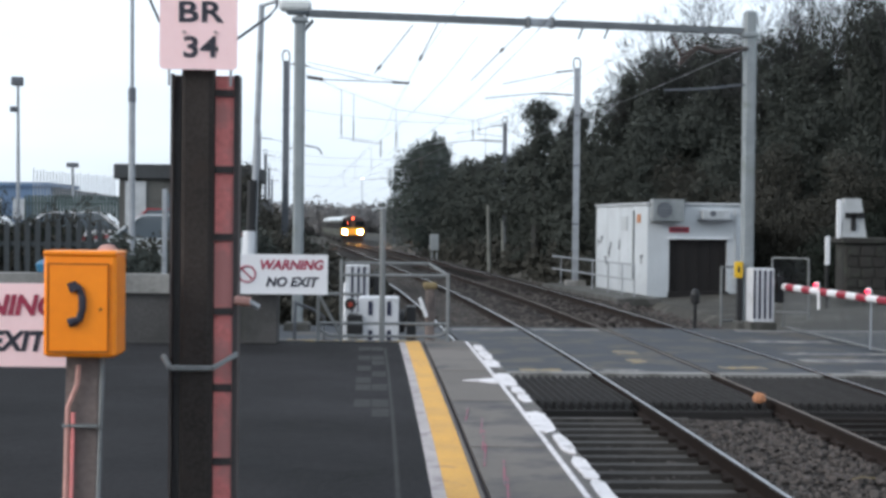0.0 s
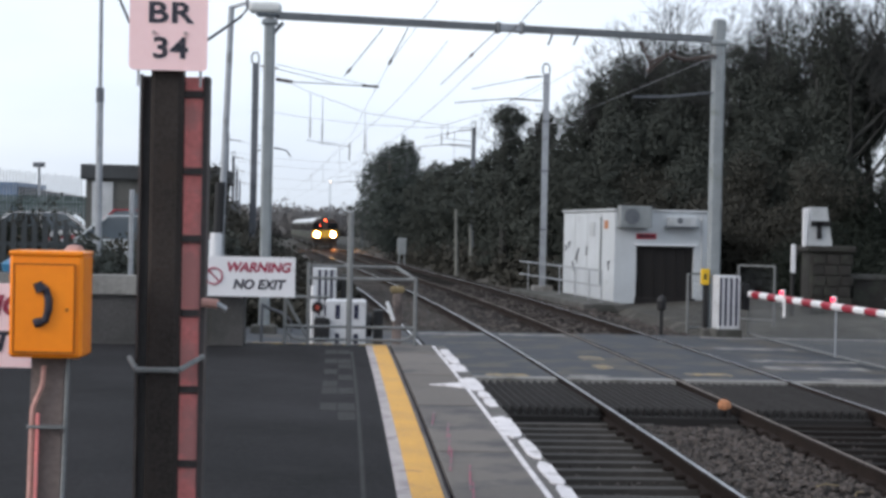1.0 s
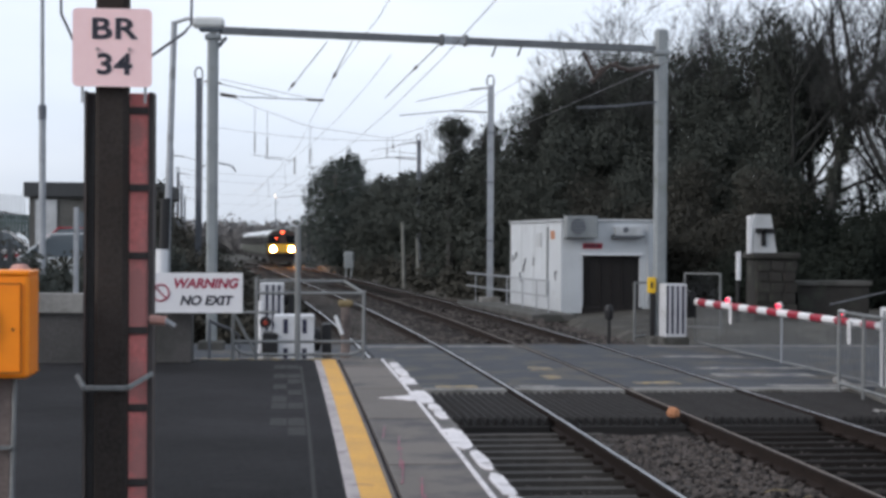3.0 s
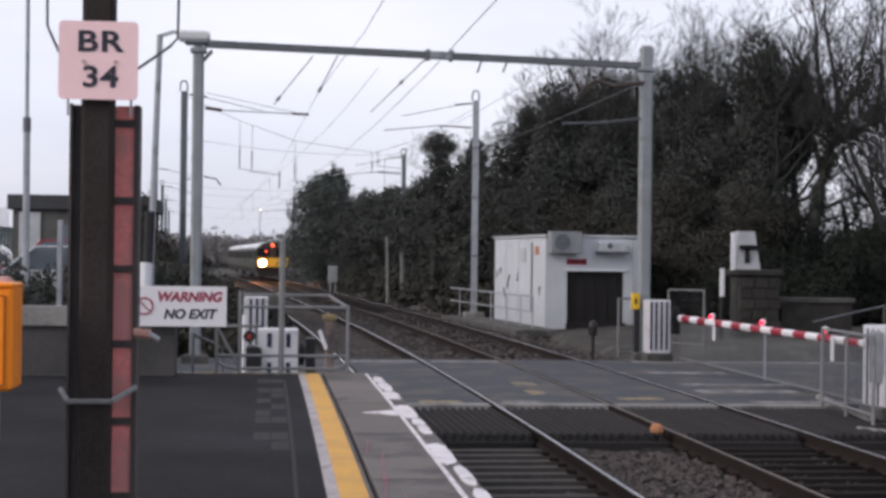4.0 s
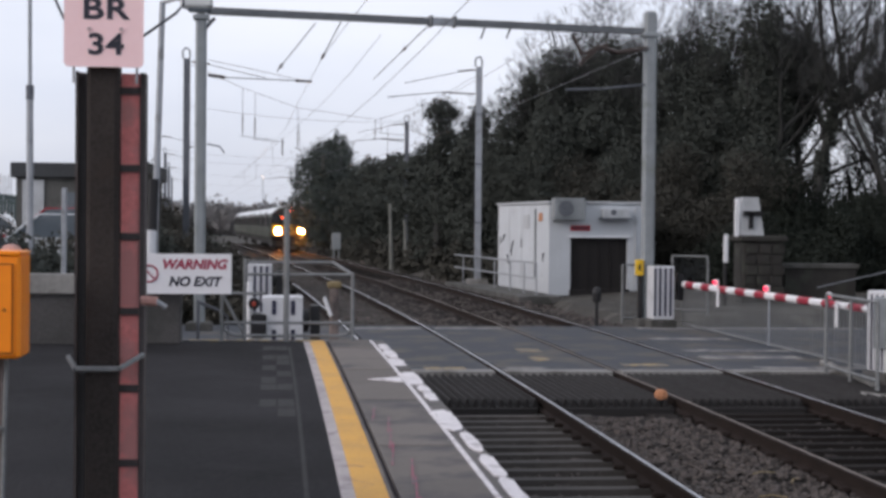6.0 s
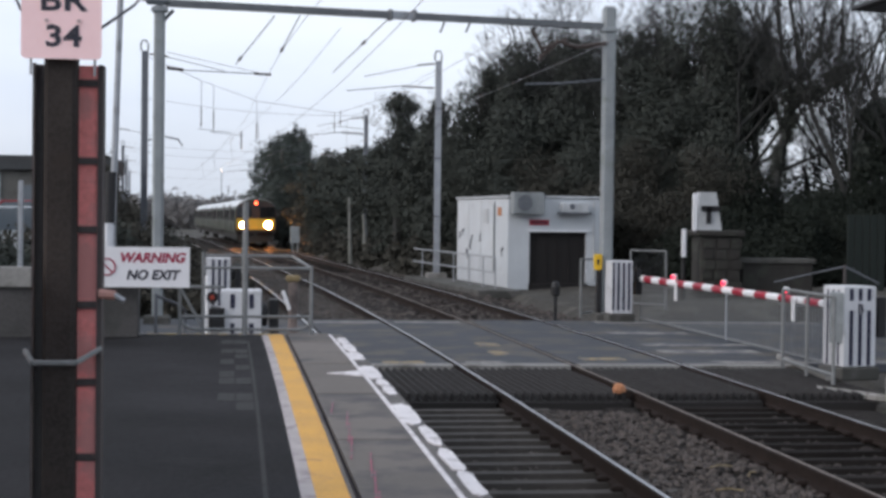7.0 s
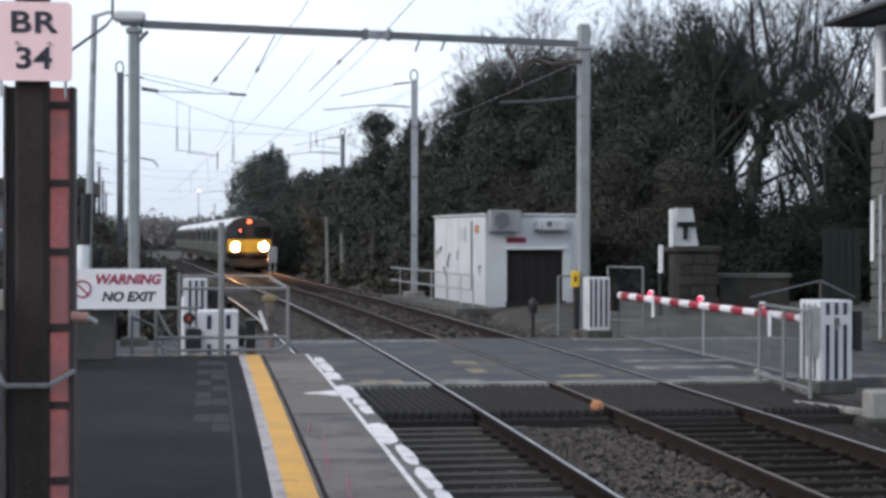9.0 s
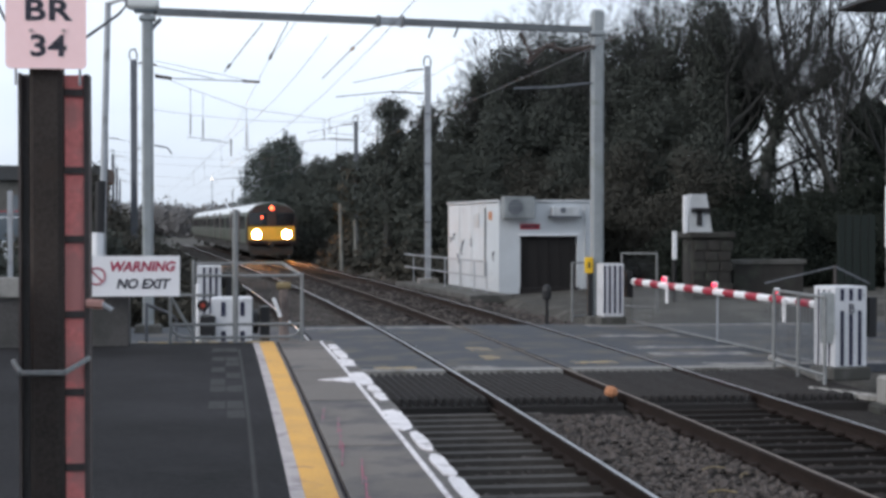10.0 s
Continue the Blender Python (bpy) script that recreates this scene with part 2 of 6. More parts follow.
M_channel = mat("red_oxide_steel", (0.88, 0.28, 0.27), 0.65, dark=0.72, light=1.2, scale=3, fine=45, bump=0.15, dirt=(0.58, 0.25, 0.24), dirt_at=0.52, dirt_scale=3)
M_channel_edge = mat("rusted_flange", (0.07, 0.06, 0.06), 0.75, scale=5, fine=50, bump=0.3)
M_phone_post = mat("pinkish_rusted_post", (0.17, 0.135, 0.125), 0.75, dark=0.6, light=1.35, scale=4, fine=40, bump=0.3, dirt=(0.09, 0.075, 0.07), dirt_at=0.56, dirt_scale=3)
M_conduit = mat("salmon_conduit", (0.55, 0.30, 0.26), 0.6, scale=5, bump=0.05)
M_fence_dark = mat("dark_palisade", (0.045, 0.052, 0.058), 0.65, metal=0.2, scale=4, bump=0.1)
M_ivy = mat("ivy_leaves", (0.055, 0.061, 0.055), 0.9, dark=0.7, light=1.35, scale=0.6, fine=9, bump=0, island=0.2, spec=0.05)
# shade under the trees is painted in as a near-black leaf colour
M_leaf_shaded = mat("shade_darkened_leaves", (0.020, 0.024, 0.020), 0.75, dark=0.75, light=1.3, scale=0.6, fine=9, bump=0, island=0.2, spec=0.05)
# a little distance haze is mixed into the cypress green
M_conifer = mat("hazed_cypress_leaves", (0.060, 0.070, 0.064), 0.7, dark=0.6, light=1.6, scale=0.7, fine=9, bump=0, island=0.35, spec=0.05)
M_hedge = mat("brown_hedge_leaves", (0.048, 0.047, 0.041), 0.9, dark=0.7, light=1.35, scale=0.6, fine=9, bump=0, island=0.35, spec=0.05)
M_bark = mat("dark_bark", (0.034, 0.035, 0.034), 0.9, dark=0.6, light=1.4, scale=4, fine=30, bump=0.5)
M_pale_bark = mat("bleached_stump", (0.20, 0.205, 0.19), 0.9, dark=0.6, light=1.2, scale=4, fine=30, bump=0.4)
# distance haze is put into this pale grey leaf colour
M_far_leaf = mat("haze_paled_far_trees", (0.19, 0.185, 0.185), 0.95, dark=0.85, light=1.15, scale=0.1, fine=2, bump=0, island=0.15, spec=0.1)
M_build = mat("grey_building_render", (0.10, 0.10, 0.095), 0.9, scale=1, fine=12, dirt=(0.06, 0.06, 0.056), dirt_at=0.58, dirt_scale=0.6)
M_build_dark = mat("dark_roof_fascia", (0.05, 0.054, 0.058), 0.8, scale=1, fine=12)
M_blue_build = mat("pale_blue_cladding", (0.13, 0.20, 0.32), 0.7, scale=0.3, fine=5, bump=0)
M_slate = mat("roof_slate", (0.07, 0.072, 0.078), 0.7, scale=3, fine=20, bump=0.3, pieces=0.3)
M_pane = glass("window_glass", (0.10, 0.12, 0.14))
M_train_glass = glass("train_glass", (0.012, 0.013, 0.015))
M_train_body = mat("grey_green_train_side", (0.06, 0.07, 0.052), 0.55, dark=0.85, light=1.1, scale=1, fine=15, bump=0, dirt=(0.08, 0.075, 0.06), dirt_at=0.58, dirt_scale=0.7)
M_train_roof = mat("pale_train_roof", (0.62, 0.64, 0.66), 0.35, dark=0.85, light=1.05, scale=1, fine=12, bump=0)
M_train_yellow = mat("yellow_train_front", (0.70, 0.42, 0.05), 0.4, dark=0.88, light=1.08, scale=2, fine=15, bump=0)
M_train_dark = mat("dark_train_front", (0.055, 0.035, 0.03), 0.4, scale=2, bump=0)
M_under = mat("train_underframe", (0.03, 0.028, 0.026), 0.8, scale=3, bump=0.1)
M_head = mat("headlight", (1, 0.9, 0.7), 0.2, emit=(1.0, 0.36, 0.075), power=650.0, bump=0)
M_marker = mat("red_marker_light", (0.7, 0.05, 0.02), 0.3, emit=(1.0, 0.09, 0.03), power=9.0, bump=0)
M_car = mat("silver_car_paint", (0.5, 0.53, 0.55), 0.3, metal=0.3, dark=0.92, light=1.05, scale=1, bump=0)
M_van_red = mat("dark_red_van_paint", (0.28, 0.03, 0.04), 0.35, scale=1, bump=0)
M_tyre = mat("rubber_tyre", (0.02, 0.02, 0.02), 0.8, scale=6, bump=0.1)
M_warm = mat("far_lamp", (1, 0.9, 0.8), 0.3, emit=(1.0, 0.75, 0.55), power=5.0, bump=0)
M_lamp_head = mat("pale_lamp_housing", (0.6, 0.62, 0.62), 0.4, scale=4, bump=0)
M_green_gate = mat("dark_green_boards", (0.010, 0.016, 0.014), 0.8, scale=4, bump=0.1)
M_green_steel = mat("green_palisade", (0.07, 0.10, 0.10), 0.7, scale=3, bump=0.05)
# white greyed down: the weak light on the machine fronts is in the colour
M_cab = mat("dimmed_white_enamel", (0.58, 0.59, 0.62), 0.5, dark=0.85, light=1.06, scale=2, fine=20, bump=0.04, dirt=(0.33, 0.33, 0.33), dirt_at=0.62, dirt_scale=3)
M_tag = mat("yellow_tag", (0.75, 0.46, 0.02), 0.5, scale=6, bump=0.02)
M_blue_bag = mat("blue_plastic", (0.03, 0.16, 0.30), 0.4, scale=4, bump=0.05)
M_terracotta = mat("orange_brick_lump", (0.45, 0.20, 0.10), 0.85, scale=9, bump=0.3)
M_straw = mat("yellow_straw", (0.22, 0.17, 0.09), 0.85, scale=9, bump=0.1)


# ---- mesh tools ----
class Shape:
    """Collects vertices and faces for one mesh."""

    def __init__(self):
        self.v, self.f = [], []

    def add(self, verts, faces):
        k = len(self.v)
        self.v += [tuple(p) for p in verts]
        self.f += [tuple(k + i for i in face) for face in faces]
        return self

    def box(self, c, s, b=0.0, m=None):
        """A box with chamfered upright edges and rims when b is given."""
        hx, hy, hz = (q / 2 for q in s)
        b = min(b, hx * 0.9, hy * 0.9, hz * 0.9)
        if b:
            ring = [(hx - b, -hy), (hx, -hy + b), (hx, hy - b), (hx - b, hy), (-hx + b, hy), (-hx, hy - b), (-hx, -hy + b), (-hx + b, -hy)]
            q = 1 - b / max(hx, hy)
            rows = [[(x * q, y * q, -hz) for x, y in ring], [(x, y, -hz + b) for x, y in ring], [(x, y, hz - b) for x, y in ring], [(x * q, y * q, hz) for x, y in ring]]
            verts = [p for r in rows for p in r]
            faces = [tuple(range(7, -1, -1)), tuple(range(24, 32))]
            faces += [(r * 8 + i, r * 8 + (i + 1) % 8, r * 8 + 8 + (i + 1) % 8, r * 8 + 8 + i) for r in range(3) for i in range(8)]
        else:
            verts = [(x, y, z) for z in (-hz, hz) for x, y in ((-hx, -hy), (hx, -hy), (hx, hy), (-hx, hy))]
            faces = [(3, 2, 1, 0), (4, 5, 6, 7), (0, 1, 5, 4), (1, 2, 6, 5), (2, 3, 7, 6), (3, 0, 4, 7)]
        t = Matrix.Translation(c) @ (m or Matrix())
        return self.add([t @ Vector(p) for p in verts], faces)

    def tube(self, pts, r, n=8, r1=None, caps=True):
        pts = [Vector(p) for p in pts]
        rows = []
        for i, p in enumerate(pts):
            d = (pts[min(i + 1, len(pts) - 1)] - pts[max(i - 1, 0)]).normalized()
            side = d.cross(Vector((0, 0, 1)) if abs(d.z) < 0.95 else Vector((0, 1, 0))).normalized()
            up = side.cross(d)
            rad = r if r1 is None else r + (r1 - r) * i / (len(pts) - 1)
            rows.append([p + rad * (math.cos(a) * side + math.sin(a) * up) for a in (2 * math.pi * (j + 0.5) / n for j in range(n))])
        verts = [p for row in rows for p in row]
        faces = [(i * n + j, i * n + (j + 1) % n, (i + 1) * n + (j + 1) % n, (i + 1) * n + j) for i in range(len(pts) - 1) for j in range(n)]
        if caps:
            faces += [tuple(range(n - 1, -1, -1)), tuple(range((len(pts) - 1) * n, len(pts) * n))]
        return self.add(verts, faces)

    def lathe(self, c, prof, n=16):
        verts = [(c[0] + r * math.cos(a), c[1] + r * math.sin(a), c[2] + z) for r, z in prof for a in (2 * math.pi * j / n for j in range(n))]
        faces = [(i * n + j, i * n + (j + 1) % n, (i + 1) * n + (j + 1) % n, (i + 1) * n + j) for i in range(len(prof) - 1) for j in range(n)]
        faces += [tuple(range(n - 1, -1, -1)), tuple(range((len(prof) - 1) * n, len(prof) * n))]
        return self.add(verts, faces)

    def prism(self, poly, y0, y1, m=None):
        """A polygon in x and z, drawn out along y."""
        n = len(poly)
        verts = [(x, y, z) for y in (y0, y1) for x, z in poly]
        faces = [tuple(range(n)), tuple(range(2 * n - 1, n - 1, -1))] + [(j, n + j, n + (j + 1) % n, (j + 1) % n) for j in range(n)]
        if m:
            verts = [m @ Vector(p) for p in verts]
        return self.add(verts, faces)

    def sweep(self, poly, path):
        """A profile (sideways, height) drawn along path points (x, y, z) that run in y."""
        n = len(poly)
        verts = [(px + x, py, pz + z) for px, py, pz in path for x, z in poly]
        faces = [(i * n + j, i * n + (j + 1) % n, (i + 1) * n + (j + 1) % n, (i + 1) * n + j) for i in range(len(path) - 1) for j in range(n)]
        faces += [tuple(range(n - 1, -1, -1)), tuple(range((len(path) - 1) * n, len(path) * n))]
        return self.add(verts, faces)

    def mesh(self, name, *materials):
        me = bpy.data.meshes.new(name)
        me.from_pydata(self.v, [], self.f)
        for m in materials:
            me.materials.append(m)
        bm = bmesh.new()
        bm.from_mesh(me)
        bmesh.ops.recalc_face_normals(bm, faces=bm.faces)
        bm.to_mesh(me)
        bm.free()
        return me


def part(name, shape, material, parent=None, label="", at=None):
    data = shape.mesh(name, material) if isinstance(shape, Shape) else shape
    ob = new(name, data)
    if parent:
        ob.parent = parent
    if at:
        ob.matrix_basis = at
    return tagged(ob, label)


def thing(name, label, category, group="", kind="", at=None):
    ob = new(name)
    ob.empty_display_size = 0.2
    if at:
        ob.matrix_basis = at
    return tagged(ob, label, category, group, kind)


def solid(name, shape, material, label, category, kind="", group="", at=None):
    return tagged(part(name, shape, material, at=at), label, category, group, kind)


def box(c, s, b=0.0, m=None):
    return Shape().box(c, s, b, m)


def tube(pts, r, n=8, r1=None):
    return Shape().tube(pts, r, n, r1)


def smooth(ob):
    ob.data.polygons.foreach_set("use_smooth", [True] * len(ob.data.polygons))
    return ob


def writing(text, size, m, material, parent, name="lettering", shear=0.0, wide=1.0, stretch=1.0, bold=0.028):
    c = bpy.data.curves.new(name, "FONT")
    c.body, c.size, c.extrude, c.shear, c.space_character = text, size, 0.001, shear, wide
    c.align_x, c.align_y = "CENTER", "CENTER"
    c.offset = size * bold
    c.materials.append(material)
    ob = new(name, c)
    ob.parent = parent
    ob.matrix_basis = m @ Matrix.Rotation(radians(90), 4, "X") @ Matrix.Diagonal((stretch, 1, 1, 1))
    return ob


# ---- the line of the track: a left-hand bend, then straight ----
BEND = 0.00119


def bend(y):
    if y <= 0:
        return 0.0
    return -BEND * y * y / 2 if y < 60 else -BEND * 1800 - BEND * 60 * (y - 60)


def heading(y):
    return BEND * min(max(y, 0), 60)


def dip(y):
    """The line falls away gently beyond the bend."""
    return -0.36 * ((y - 105) / 71) ** 2 if y > 105 else 0.0


def stations(y0, y1, step):
    n = max(1, round((y1 - y0) / step))
    return [y0 + (y1 - y0) * i / n for i in range(n + 1)]


def strip(x0, x1, z0, z1, y0, y1, step=1.5):
    """A band of ground between two offsets from the camera's side of the line, following the bend."""
    return Shape().sweep([(x0, z0), (x1, z0), (x1, z1), (x0, z1)], [(bend(y), y, 0) for y in stations(y0, y1, step)])


PLATFORM, ROAD_NEAR, ROAD_FAR, GUARD_NEAR = 0.77, 22.0, 31.9, 18.5
R1, R2, R3, R4 = 1.54, 3.14, 4.78, 6.40

# ---- ground ----
gx = [-900, -300, -120, -60, -40, -25, -15, -10, -6, -4, -3, -1, 0.5, 8.3, 8.9, 10, 14, 18, 25, 40, 80, 200, 900]
gy = [-200, -60, -20, 0, 17.7, 20, 21.9, 32, 34, 37, 45, 60, 80, 110, 150, 200, 300, 500, 1200, 4000]


def ground_z(x, y):
    u = x - bend(y)
    if y >= 21.9 and y <= 32:
        return -0.13
    if u < -3 and y > 34:
        return min(0.8, 0.8 * (y - 34) / 2) * min(1, (-3 - u) / 2)
    if u > 8.8 and y > 34:
        return -0.15 + 0.35 * min(1, (u - 8.8) / 5)
    if 0.5 <= u <= 8.4:
        return -0.55
    return -0.3


g = Shape()
g.add([(x + (bend(y) if abs(x) < 60 and y < 400 else 0), y, ground_z(x + (bend(y) if abs(x) < 60 and y < 400 else 0), y)) for y in gy for x in gx],
      [(i * len(gx) + j, i * len(gx) + j + 1, (i + 1) * len(gx) + j + 1, (i + 1) * len(gx) + j) for i in range(len(gy) - 1) for j in range(len(gx) - 1)])
solid("ground", g, M_ground, "rough dark earth and verge beside the railway", "ground", "structure")

# ---- ballast ----
rng = np.random.default_rng(7)
bal = Shape()
ys = stations(-6, 70, 0.25) + stations(71, 260, 2.0)
us = [0.9, 1.3, 1.8, 2.2, 2.6, 3.0, 3.35, 3.7, 4.0, 4.3, 4.6, 5.0, 5.4, 5.8, 6.2, 6.6, 7.0, 7.5, 8.0, 8.6]
for y in ys:
    for u in us:
        flat = -0.24 if u < 3.2 or 4.7 < u < 6.5 else -0.17
        z = flat - (0.4 if u > 8.5 else 0.14 if u > 7.9 else 0) + 0.045 * noise.noise(Vector((u * 2.3, y * 2.3, 0))) + 0.02 * noise.noise(Vector((u * 7, y * 7, 3)))
        if ROAD_NEAR - 0.2 < y < ROAD_FAR + 0.2 or GUARD_NEAR - 0.1 < y < ROAD_NEAR:
            z -= 0.12
        bal.v.append((u + bend(y), y, z + dip(min(y, 200))))
nu = len(us)
bal.f = [(i * nu + j, i * nu + j + 1, (i + 1) * nu + j + 1, (i + 1) * nu + j) for i in range(len(ys) - 1) for j in range(nu - 1)]
solid("ballast_bed", bal, M_ballast, "grey-brown crushed stone ballast under both tracks", "ballast", "stuff")

COBBLE = [(-1, -0.8, -0.6), (1, -0.7, -0.7), (0.9, 0.8, -0.6), (-0.8, 0.9, -0.7), (-0.6, -0.5, 0.6), (0.6, -0.6, 0.45), (0.55, 0.5, 0.65), (-0.55, 0.45, 0.5)]
COBBLE_F = [(3, 2, 1, 0), (4, 5, 6, 7), (0, 1, 5, 4), (1, 2, 6, 5), (2, 3, 7, 6), (3, 0, 4, 7)]


def stones(n, u0, u1, y0, y1, top, size):
    verts, faces = [], []
    base = np.array(COBBLE)
    for i in range(n):
        u, y = rng.uniform(u0, u1), y0 + (y1 - y0) * rng.random() ** 1.4
        s = size * rng.uniform(0.5, 1.25) * np.array([rng.uniform(0.8, 1.3), rng.uniform(0.8, 1.2), rng.uniform(0.6, 1.0)])
        a, t = rng.uniform(0, 6.28), rng.uniform(-0.6, 0.6)
        p = (base + rng.normal(0, 0.13, base.shape)) * s
        p = p @ np.array([[1, 0, 0], [0, math.cos(t), -math.sin(t)], [0, math.sin(t), math.cos(t)]]) @ np.array([[math.cos(a), -math.sin(a), 0], [math.sin(a), math.cos(a), 0], [0, 0, 1]])
        p += (u + bend(y), y, top + 0.03 * noise.noise(Vector((u * 2.3, y * 2.3, 0))) + rng.uniform(-0.02, 0.015))
        verts.append(p)
        faces += [tuple(i * 8 + k for k in f) for f in COBBLE_F]
    sh = Shape()
    sh.v, sh.f = [tuple(p) for p in np.concatenate(verts)], faces
    return sh


for u0, u1, n, top in ((R2 + 0.12, R3 - 0.12, 5200, -0.15), (R1 + 0.1, R2 - 0.1, 2600, -0.215), (R3 + 0.1, R4 - 0.1, 2600, -0.215), (R4 + 0.12, 8.3, 3600, -0.19)):
    solid("ballast_stones", stones(n, u0, u1, 6.5, 17.9, top, 0.027), M_stone if u0 < R3 else M_stone_dark, "loose grey and brown ballast stones between the rails", "ballast", "stuff")
for u0, u1 in ((R1 - 0.4, R4 + 1.6),):
    solid("ballast_stones", stones(4500, u0, u1, 32.2, 62, -0.17, 0.05), M_stone, "loose ballast stones beyond the level crossing", "ballast", "stuff")

# ---- platform ----
platform = thing("platform", "dark asphalt railway platform with a painted concrete edge", "platform", kind="structure")
part("asphalt_surface", Shape().sweep([(-16, 0.35), (0.235, 0.35), (0.235, PLATFORM), (-16, PLATFORM)], [(bend(y), y, 0) for y in stations(-8, 17.5, 1.5)]), M_asphalt, platform, "dark worn asphalt")
part("border_line", strip(0.235, 0.305, 0.35, PLATFORM + 0.002, -8, 17.45), M_pale, platform, "pale worn border line")
part("yellow_line", strip(0.305, 0.462, 0.35, PLATFORM + 0.003, -8, 17.45), M_yellow, platform, "worn yellow safety line")
part("border_line", strip(0.462, 0.485, 0.35, PLATFORM, -8, 17.45), M_coping, platform)
part("drain_groove", strip(0.485, 0.515, 0.3, PLATFORM - 0.03, -8, 17.45), M_groove, platform, "dark narrow groove")
part("platform_wall", strip(0.30, 1.02, -0.6, 0.60, -8, 17.5), M_platform_side, platform, "stained concrete platform wall")
part("end_kerb", box((-4.36, 17.62, 0.38), (10.3, 0.2, 0.76), 0.02), M_concrete, platform, "pale kerb at the end")
part("end_line", box((-0.50, 17.43, PLATFORM - 0.001), (1.35, 0.16, 0.014)), M_road_paint, platform, "thin yellow end line")
for i, y in enumerate(stations(-4, 17.6, 1.2)[:-1]):
    sl = strip(0.515, 0.965, 0.6, PLATFORM + 0.001 + 0.003 * (i % 2), y + 0.006, y + 1.194, 0.6)
    part("coping_slab", sl, M_coping, platform)
    part("edge_slab", strip(0.965, 1.12, 0.58, PLATFORM + 0.004 - 0.004 * (i % 3), y + 0.006, y + 1.194, 0.3), M_edge_stone, platform, "grey stone edge")
part("inner_edge_line", strip(0.962, 0.992, PLATFORM, PLATFORM + 0.0065, -4, 17.4), M_white_edge, platform, "thin worn white line")
paint = random.Random(21)
y = -3.5
while y < 16.6:
    long = paint.uniform(0.45, 1.25)
    wide = paint.uniform(0.045, 0.085)
    cx, cy = 1.125 - wide * paint.uniform(0.85, 1.05), y + long / 2
    ring = []
    for a in (2 * math.pi * q / 18 for q in range(18)):
        cu, cv = math.cos(a), math.sin(a)
        ring.append((min(1.119, cx + wide * math.copysign(abs(cu) ** 0.55, cu) * paint.uniform(0.6, 1.0)), cy + long / 2 * math.copysign(abs(cv) ** 0.6, cv) * paint.uniform(0.86, 1.0)))
    flake = Shape().add([(u + bend(v), v, PLATFORM + z) for z in (0.0, 0.009) for u, v in ring], [tuple(range(17, -1, -1)), tuple(range(18, 36))] + [(q, (q + 1) % 18, 18 + (q + 1) % 18, 18 + q) for q in range(18)])
    part("paint_flake", flake, M_white_edge, platform, "worn white paint")
    y += long + paint.choice((0.0, 0.02, 0.1, 0.3, 0.55))
smear = [(0.68, 13.10), (0.80, 13.02), (0.955, 12.86), (0.955, 13.32), (0.84, 13.20)]
part("paint_streak", Shape().add([(u + bend(v), v, PLATFORM + z) for z in (0.0, 0.0075) for u, v in smear], [(4, 3, 2, 1, 0), (5, 6, 7, 8, 9)] + [(q, (q + 1) % 5, 5 + (q + 1) % 5, 5 + q) for q in range(5)]), M_white_edge, platform, "white paint spill")
for k in range(7):
    y = 6.6 + k * 0.62
    x = 0.545 + 0.03 * (k % 3)
    mark = tube([(x + bend(y), y, PLATFORM + 0.002), (x + 0.02 + bend(y), y + 0.3, PLATFORM + 0.002), (x + 0.055 + bend(y), y + 0.85, PLATFORM + 0.002)], 0.006, 4)
    part("red_mark", mark, M_red_paint, platform, "faded red paint line")
for k in range(11):
    for j in range(2):
        if (k * 3 + j * 5) % 7 < 4:
            part("paving_block", strip(0.03 - 0.13 * j - 0.1, 0.15 - 0.13 * j - 0.1, PLATFORM - 0.02, PLATFORM + 0.002, 10.6 + k * 0.55, 11.1 + k * 0.55), M_patch, platform)
part("crack_line", strip(0.06, 0.085, PLATFORM - 0.01, PLATFORM + 0.0015, -4, 16.5), M_patch, platform, "pale crack seal")

# ---- tracks ----
RAIL = [(-0.065, -0.16), (0.065, -0.16), (0.065, -0.145), (0.012, -0.125), (0.012, -0.045), (0.036, -0.034), (0.036, -0.008), (0.018, 0.0), (-0.018, 0.0), (-0.036, -0.008), (-0.036, -0.034), (-0.012, -0.045), (-0.012, -0.125), (-0.065, -0.145)]


def rail(u, parent, head):
    path = [(u + bend(y), y, dip(min(y, 200))) for y in stations(-6, 60, 1.5) + stations(64, 280, 8)]
    ob = part("rail", Shape().sweep(RAIL, path), M_rail_side, parent, "steel rail with a worn head")
    ob.data.materials.append(head)
    n = len(RAIL)
    for i, p in enumerate(ob.data.polygons):
        if i < n * (len(path) - 1) and i % n in (7,):
            p.material_index = 1


SLEEPER = Shape().prism([(-0.115, -0.19), (0.115, -0.19), (0.085, 0.0), (-0.085, 0.0)], -1.28, 1.28, Matrix.Rotation(radians(90), 4, "Z")).mesh("sleeper", M_sleeper)
SLEEPER_DARK = SLEEPER.copy()
SLEEPER_DARK.materials[0] = M_sleeper_dark
CLIP = Shape().box((0, 0, 0.02), (0.1, 0.09, 0.05), 0.015).mesh("rail_clip", M_rail_side)
